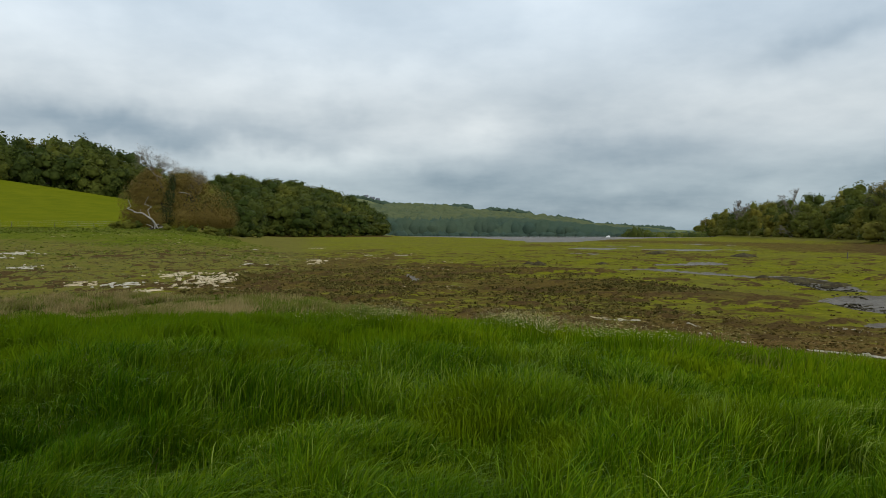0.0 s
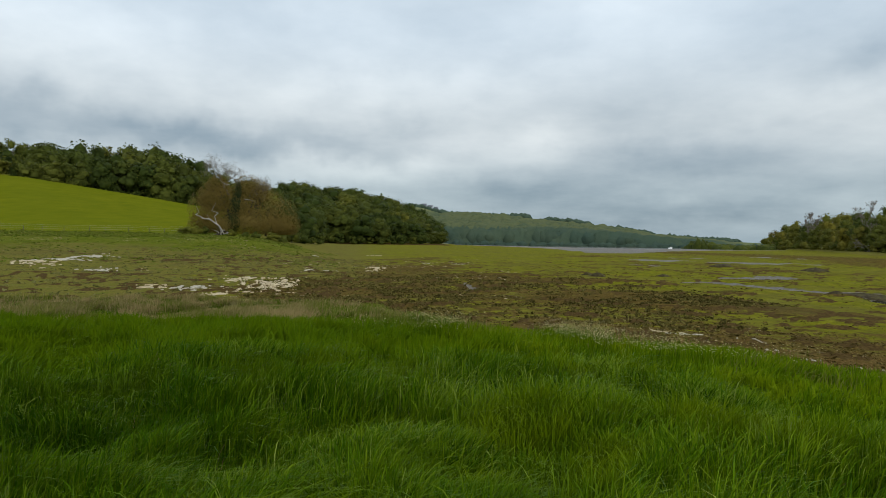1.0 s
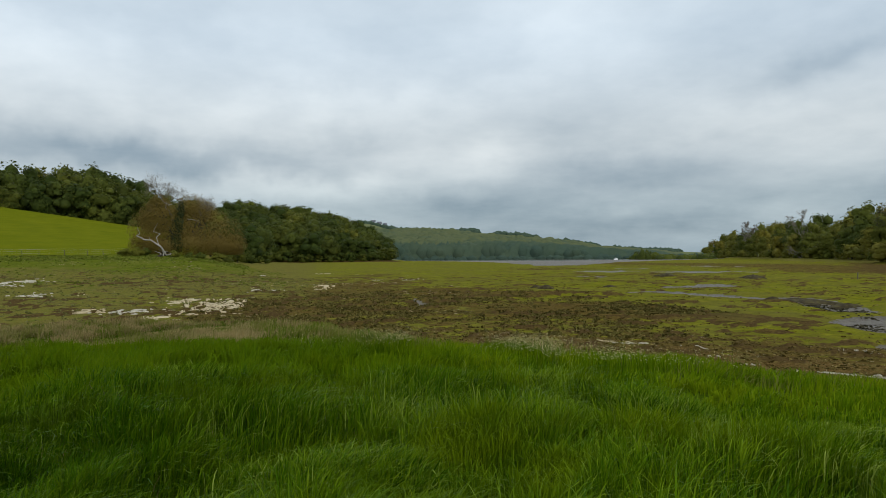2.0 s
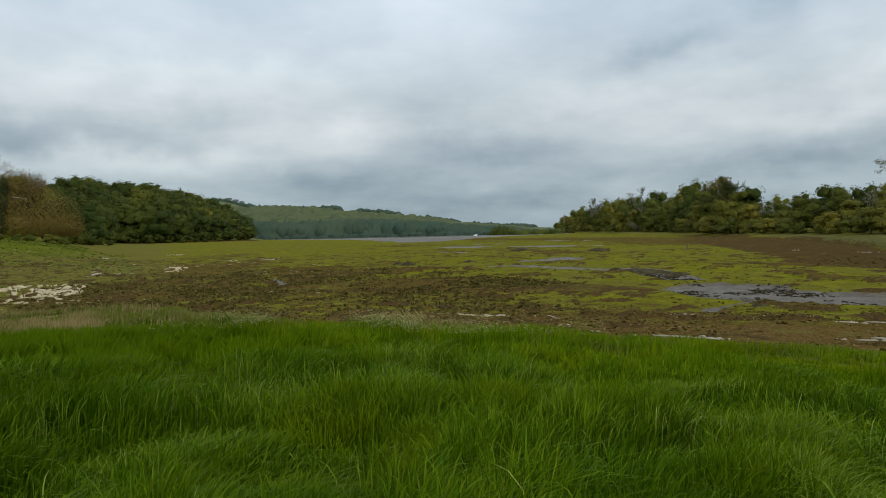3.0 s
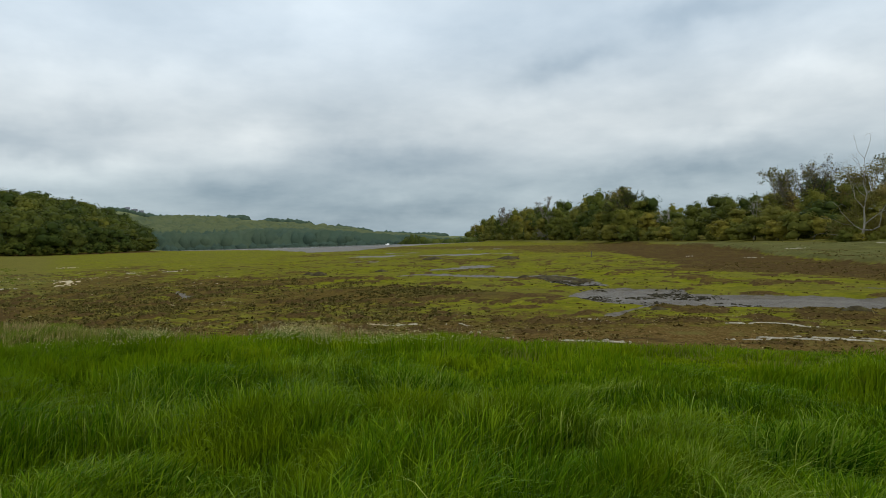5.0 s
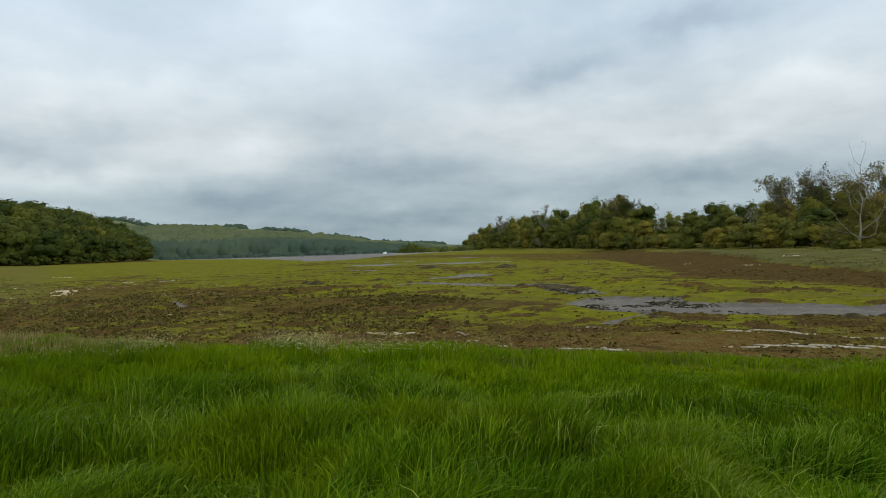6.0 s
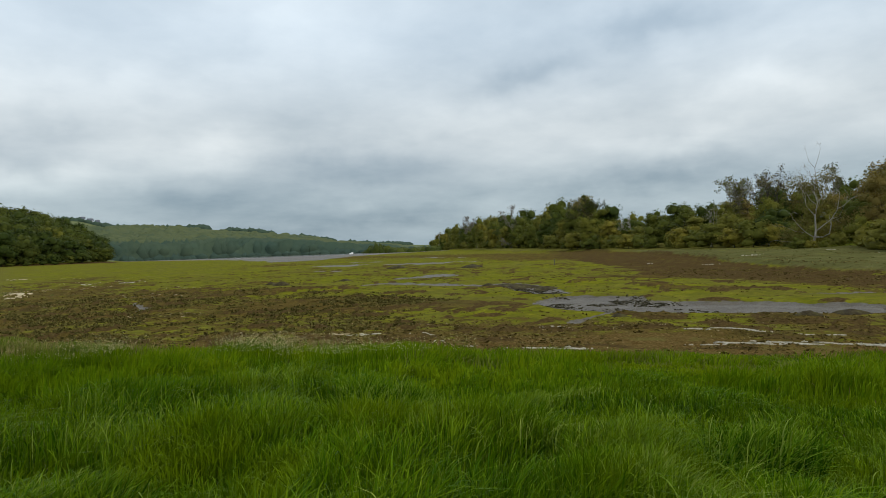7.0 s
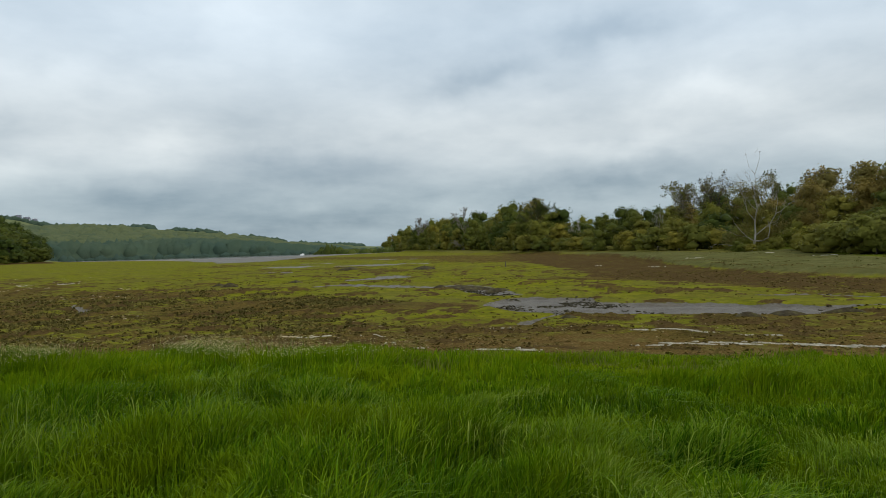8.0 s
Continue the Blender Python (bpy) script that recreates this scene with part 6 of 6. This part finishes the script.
def flowers(name, seed, count, az_lo, az_hi, back, front, h, size, label):
    """White flower heads on thin stems, in loose drifts."""
    r = np.random.default_rng(seed)
    az = r.uniform(az_lo, az_hi, count)
    d = edge_of_bank(az) - r.uniform(front, back, count)
    x, y = d * np.sin(np.radians(az)), d * np.cos(np.radians(az))
    ok = r.random(count) < sstep(-0.1, 0.6, fractal(x, y, 1.8, seed)) * (0.12 + 0.88 * sstep(az_lo + 3, az_lo + 14, az)) * (1 - 0.7 * sstep(az_hi - 8, az_hi, az))
    x, y = x[ok], y[ok]
    n = len(x)
    z = height(x, y)
    hh = h * r.uniform(0.75, 1.25, n)
    sv, st = blades(x, y, z, hh, np.full(n, 0.004), r.uniform(0, 0.25, n), r.uniform(0, 6.28, n), r)
    tip = sv.reshape(n, 7, 3)[:, 6]
    per = 5
    ang = r.uniform(0, 6.28, (n, 1)) + np.arange(per) * 2 * np.pi / per
    rad = size * r.uniform(0.5, 1.2, (n, per))
    c = np.repeat(tip[:, None], per, 1) + np.stack([np.cos(ang) * rad, np.sin(ang) * rad, r.normal(0, size * 0.3, (n, per))], -1) * 0.6
    pv, pt = leaf_tris(c.reshape(-1, 3), np.tile([0, -0.6, 1.0], (n * per, 1)), size * 0.55, r)
    v = np.concatenate([sv, pv])
    t = np.concatenate([st, pt + len(sv)])
    ob = new(name, tri_mesh(name, v, t, [GRASS, PETAL], mat_index=np.r_[np.zeros(len(st)), np.ones(len(pt))]))
    return tagged(ob, label, "flowers", kind="stuff")


flowers("white_flowers", 41, 12000, -13, 25, 4.6, -1.0, 0.44, 0.0108, "white flowers in drifts along the bank's edge")
flowers("white_flowers", 42, 260, 20, 37, 4.0, 0.5, 0.42, 0.010, "a few white flowers in the grass")


def tussock(az, d, radius, h, count, lean, seed, label, width=0.010):
    """One rounded tussock with blades arching outwards: dark leaves, and over them pale ones whose colour imitates
    light on the tips.
    """
    x, y = at(az, d)
    base = ground_z(x, y)
    e = thing("grass_tussock", (x, y, base), label, "grass tussock", "grass tussocks on the bank")
    r = np.random.default_rng(seed)
    for name, n, material, tall, bend, droop in (("leaf_tuft", count, TUSSOCK, 0.86, 1.0, 0.6), ("glint_leaf_tuft", count // 5, GLINT_BLADE, 0.80, 0.5, 0.0)):
        a, q = r.uniform(0, 2 * np.pi, n), radius * np.sqrt(r.random(n))
        bx, by = x + np.cos(a) * q, y + np.sin(a) * q
        out = np.where(r.random(n) < 0.5, a + r.normal(0, 0.9, n), r.normal(0.3, 0.7, n))
        v, t = blades(bx, by, height(bx, by) - 0.02, h * tall * r.uniform(0.6, 1.15, n), width * r.uniform(0.6, 1.3, n), lean * bend * (0.35 + 0.6 * q / radius) * r.uniform(0.5, 1.4, n), out, r, droop, False, droop == 0.0)
        part(name, tri_mesh(name, v - [x, y, base], t, [material]), e)
    return e


DARKT = "dark green arching tussock of coarse grass"
for i, (a, d, rr, h, n, ln) in enumerate((
        (-20.9, 9.6, 0.30, 0.56, 420, 1.1), (-22.6, 9.9, 0.28, 0.52, 380, 1.1), (46.6, 5.1, 0.28, 0.58, 520, 1.3), (49.3, 5.4, 0.24, 0.52, 400, 1.2), (18.2, 6.6, 0.26, 0.56, 380, 0.9),
        (15.6, 6.9, 0.22, 0.52, 320, 0.9), (33.5, 3.6, 0.26, 0.50, 420, 1.4), (30.5, 3.9, 0.24, 0.50, 380, 1.4), (-4.5, 4.4, 0.24, 0.52, 360, 1.3), (-7.5, 4.6, 0.22, 0.5, 320, 1.3), (8.6, 9.4, 0.3, 0.52, 320, 0.9))):
    tussock(a, d, rr * 1.25, h, n, ln * 0.7, 700 + i, DARKT)

# ---------------------------------------------------------------- far boat and houses


def boat(az, d, length):
    x, y = at(az, d)
    e = thing("boat", (x, y, -0.17), "small white cabin boat lying on the river", "boat")
    m = 9
    v = []
    for zz, f in ((-0.2, 0.7), (0.55, 1.0), (0.5, 0.86)):
        for j in range(m):
            u = j / (m - 1)
            v.append(((u - 0.5) * length, f * 0.22 * length * (1 - u**2.6), zz + 0.25 * u**2))
        for j in reversed(range(m)):
            u = j / (m - 1)
            v.append(((u - 0.5) * length, -f * 0.22 * length * (1 - u**2.6), zz + 0.25 * u**2))
    t, k2 = [], 2 * m
    for o in (0, k2):
        for j in range(k2):
            n = (j + 1) % k2
            t += [[o + j, o + n, o + k2 + n], [o + j, o + k2 + n, o + k2 + j]]
    for o in (0, 2 * k2):
        t += [[o, o + j, o + j + 1] for j in range(1, k2 - 1)]
    part("hull", tri_mesh("hull", v, t, [WHITE_PAINT]), e)
    b = bmesh.new()
    bmesh.ops.create_cube(b, size=1.0)
    bmesh.ops.scale(b, verts=b.verts, vec=(length * 0.34, length * 0.26, 0.5))
    for q in b.verts:
        if q.co.z > 0:
            q.co.x *= 0.8
            q.co.y *= 0.85
    bmesh.ops.bevel(b, geom=b.edges[:], offset=0.06, segments=2, affect="EDGES")
    me = bpy.data.meshes.new("cabin")
    b.to_mesh(me)
    b.free()
    me.materials.append(WHITE_PAINT)
    part("cabin", me, e, loc=(length * 0.06, 0, 0.72))
    e.rotation_euler = (0, 0, radians(25))


boat(14.0, 358, 2.4)


def cottage(az, d, length, turn, label):
    p = spot(az, d)
    e = thing("house", p, label, "house", "houses on the far hill")
    e.rotation_euler = (0, 0, radians(turn))
    w, h, top = 6.0, 4.8, 7.6
    L = length / 2
    v = [(-L, -w / 2, -1), (L, -w / 2, -1), (L, w / 2, -1), (-L, w / 2, -1), (-L, -w / 2, h), (L, -w / 2, h), (L, w / 2, h), (-L, w / 2, h), (-L, 0, top), (L, 0, top)]
    t = [[0, 1, 5], [0, 5, 4], [1, 2, 6], [1, 6, 5], [2, 3, 7], [2, 7, 6], [3, 0, 4], [3, 4, 7], [4, 7, 8], [5, 9, 6]]
    part("wall", tri_mesh("wall", v, t, [WHITE_PAINT]), e)
    o = 0.5
    r = [(-L - o, -w / 2 - o, h - 0.4), (L + o, -w / 2 - o, h - 0.4), (L + o, 0, top + 0.1), (-L - o, 0, top + 0.1), (-L - o, w / 2 + o, h - 0.4), (L + o, w / 2 + o, h - 0.4)]
    r += [(a, b, c + 0.25) for a, b, c in r]
    q = [[0, 1, 2, 3], [3, 2, 5, 4], [6, 9, 8, 7], [9, 10, 11, 8], [0, 6, 7, 1], [4, 5, 11, 10], [0, 3, 9, 6], [3, 4, 10, 9], [1, 7, 8, 2], [2, 8, 11, 5]]
    part("roof", tri_mesh("roof", r, [x for a, b, c, d2 in q for x in ([a, b, c], [a, c, d2])], [SLATE]), e)
    for i in range(int(length // 3)):
        for zz in (1.2, 3.4):
            cx = -L + 1.6 + i * 2.8
            g = [(cx - 0.5, -w / 2 - 0.03, zz - 0.6), (cx + 0.5, -w / 2 - 0.03, zz - 0.6), (cx + 0.5, -w / 2 - 0.03, zz + 0.6), (cx - 0.5, -w / 2 - 0.03, zz + 0.6)]
            g += [(a, b + 0.1, c) for a, b, c in g]
            f = [[0, 1, 2], [0, 2, 3], [4, 6, 5], [4, 7, 6], [0, 4, 5], [0, 5, 1], [1, 5, 6], [1, 6, 2], [2, 6, 7], [2, 7, 3], [3, 7, 4], [3, 4, 0]]
            part("window", tri_mesh("window", g, f, [DARK_GLASS]), e)
    for s in (-1, 1):
        b = bmesh.new()
        bmesh.ops.create_cube(b, size=1.0)
        bmesh.ops.scale(b, verts=b.verts, vec=(0.8, 0.8, 1.8))
        me = bpy.data.meshes.new("chimney")
        b.to_mesh(me)
        b.free()
        me.materials.append(WHITE_PAINT)
        part("chimney", me, e, loc=(s * (L - 0.8), 0, top + 0.4))


for a, d, ln, tn in ((-6.6, 1075, 6, 5), (-6.1, 1080, 7, -10), (-5.6, 1075, 5, 12)):
    cottage(a, d, ln, tn, "small white house with slate roof on the far hill")

stake = thing("wooden_stake", spot(31.4, 84), "short dark wooden stake standing in the flats", "stake")
part("post", tri_mesh("post", *tubes([((0, 0, -0.3), (0.02, 0, 0.35), 0.06, 0.055), ((0.02, 0, 0.35), (0.05, 0.01, 0.75), 0.055, 0.045), ((0.05, 0.01, 0.75), (0.05, 0.01, 0.78), 0.045, 0.01)], 7), [POSTWOOD]), stake)
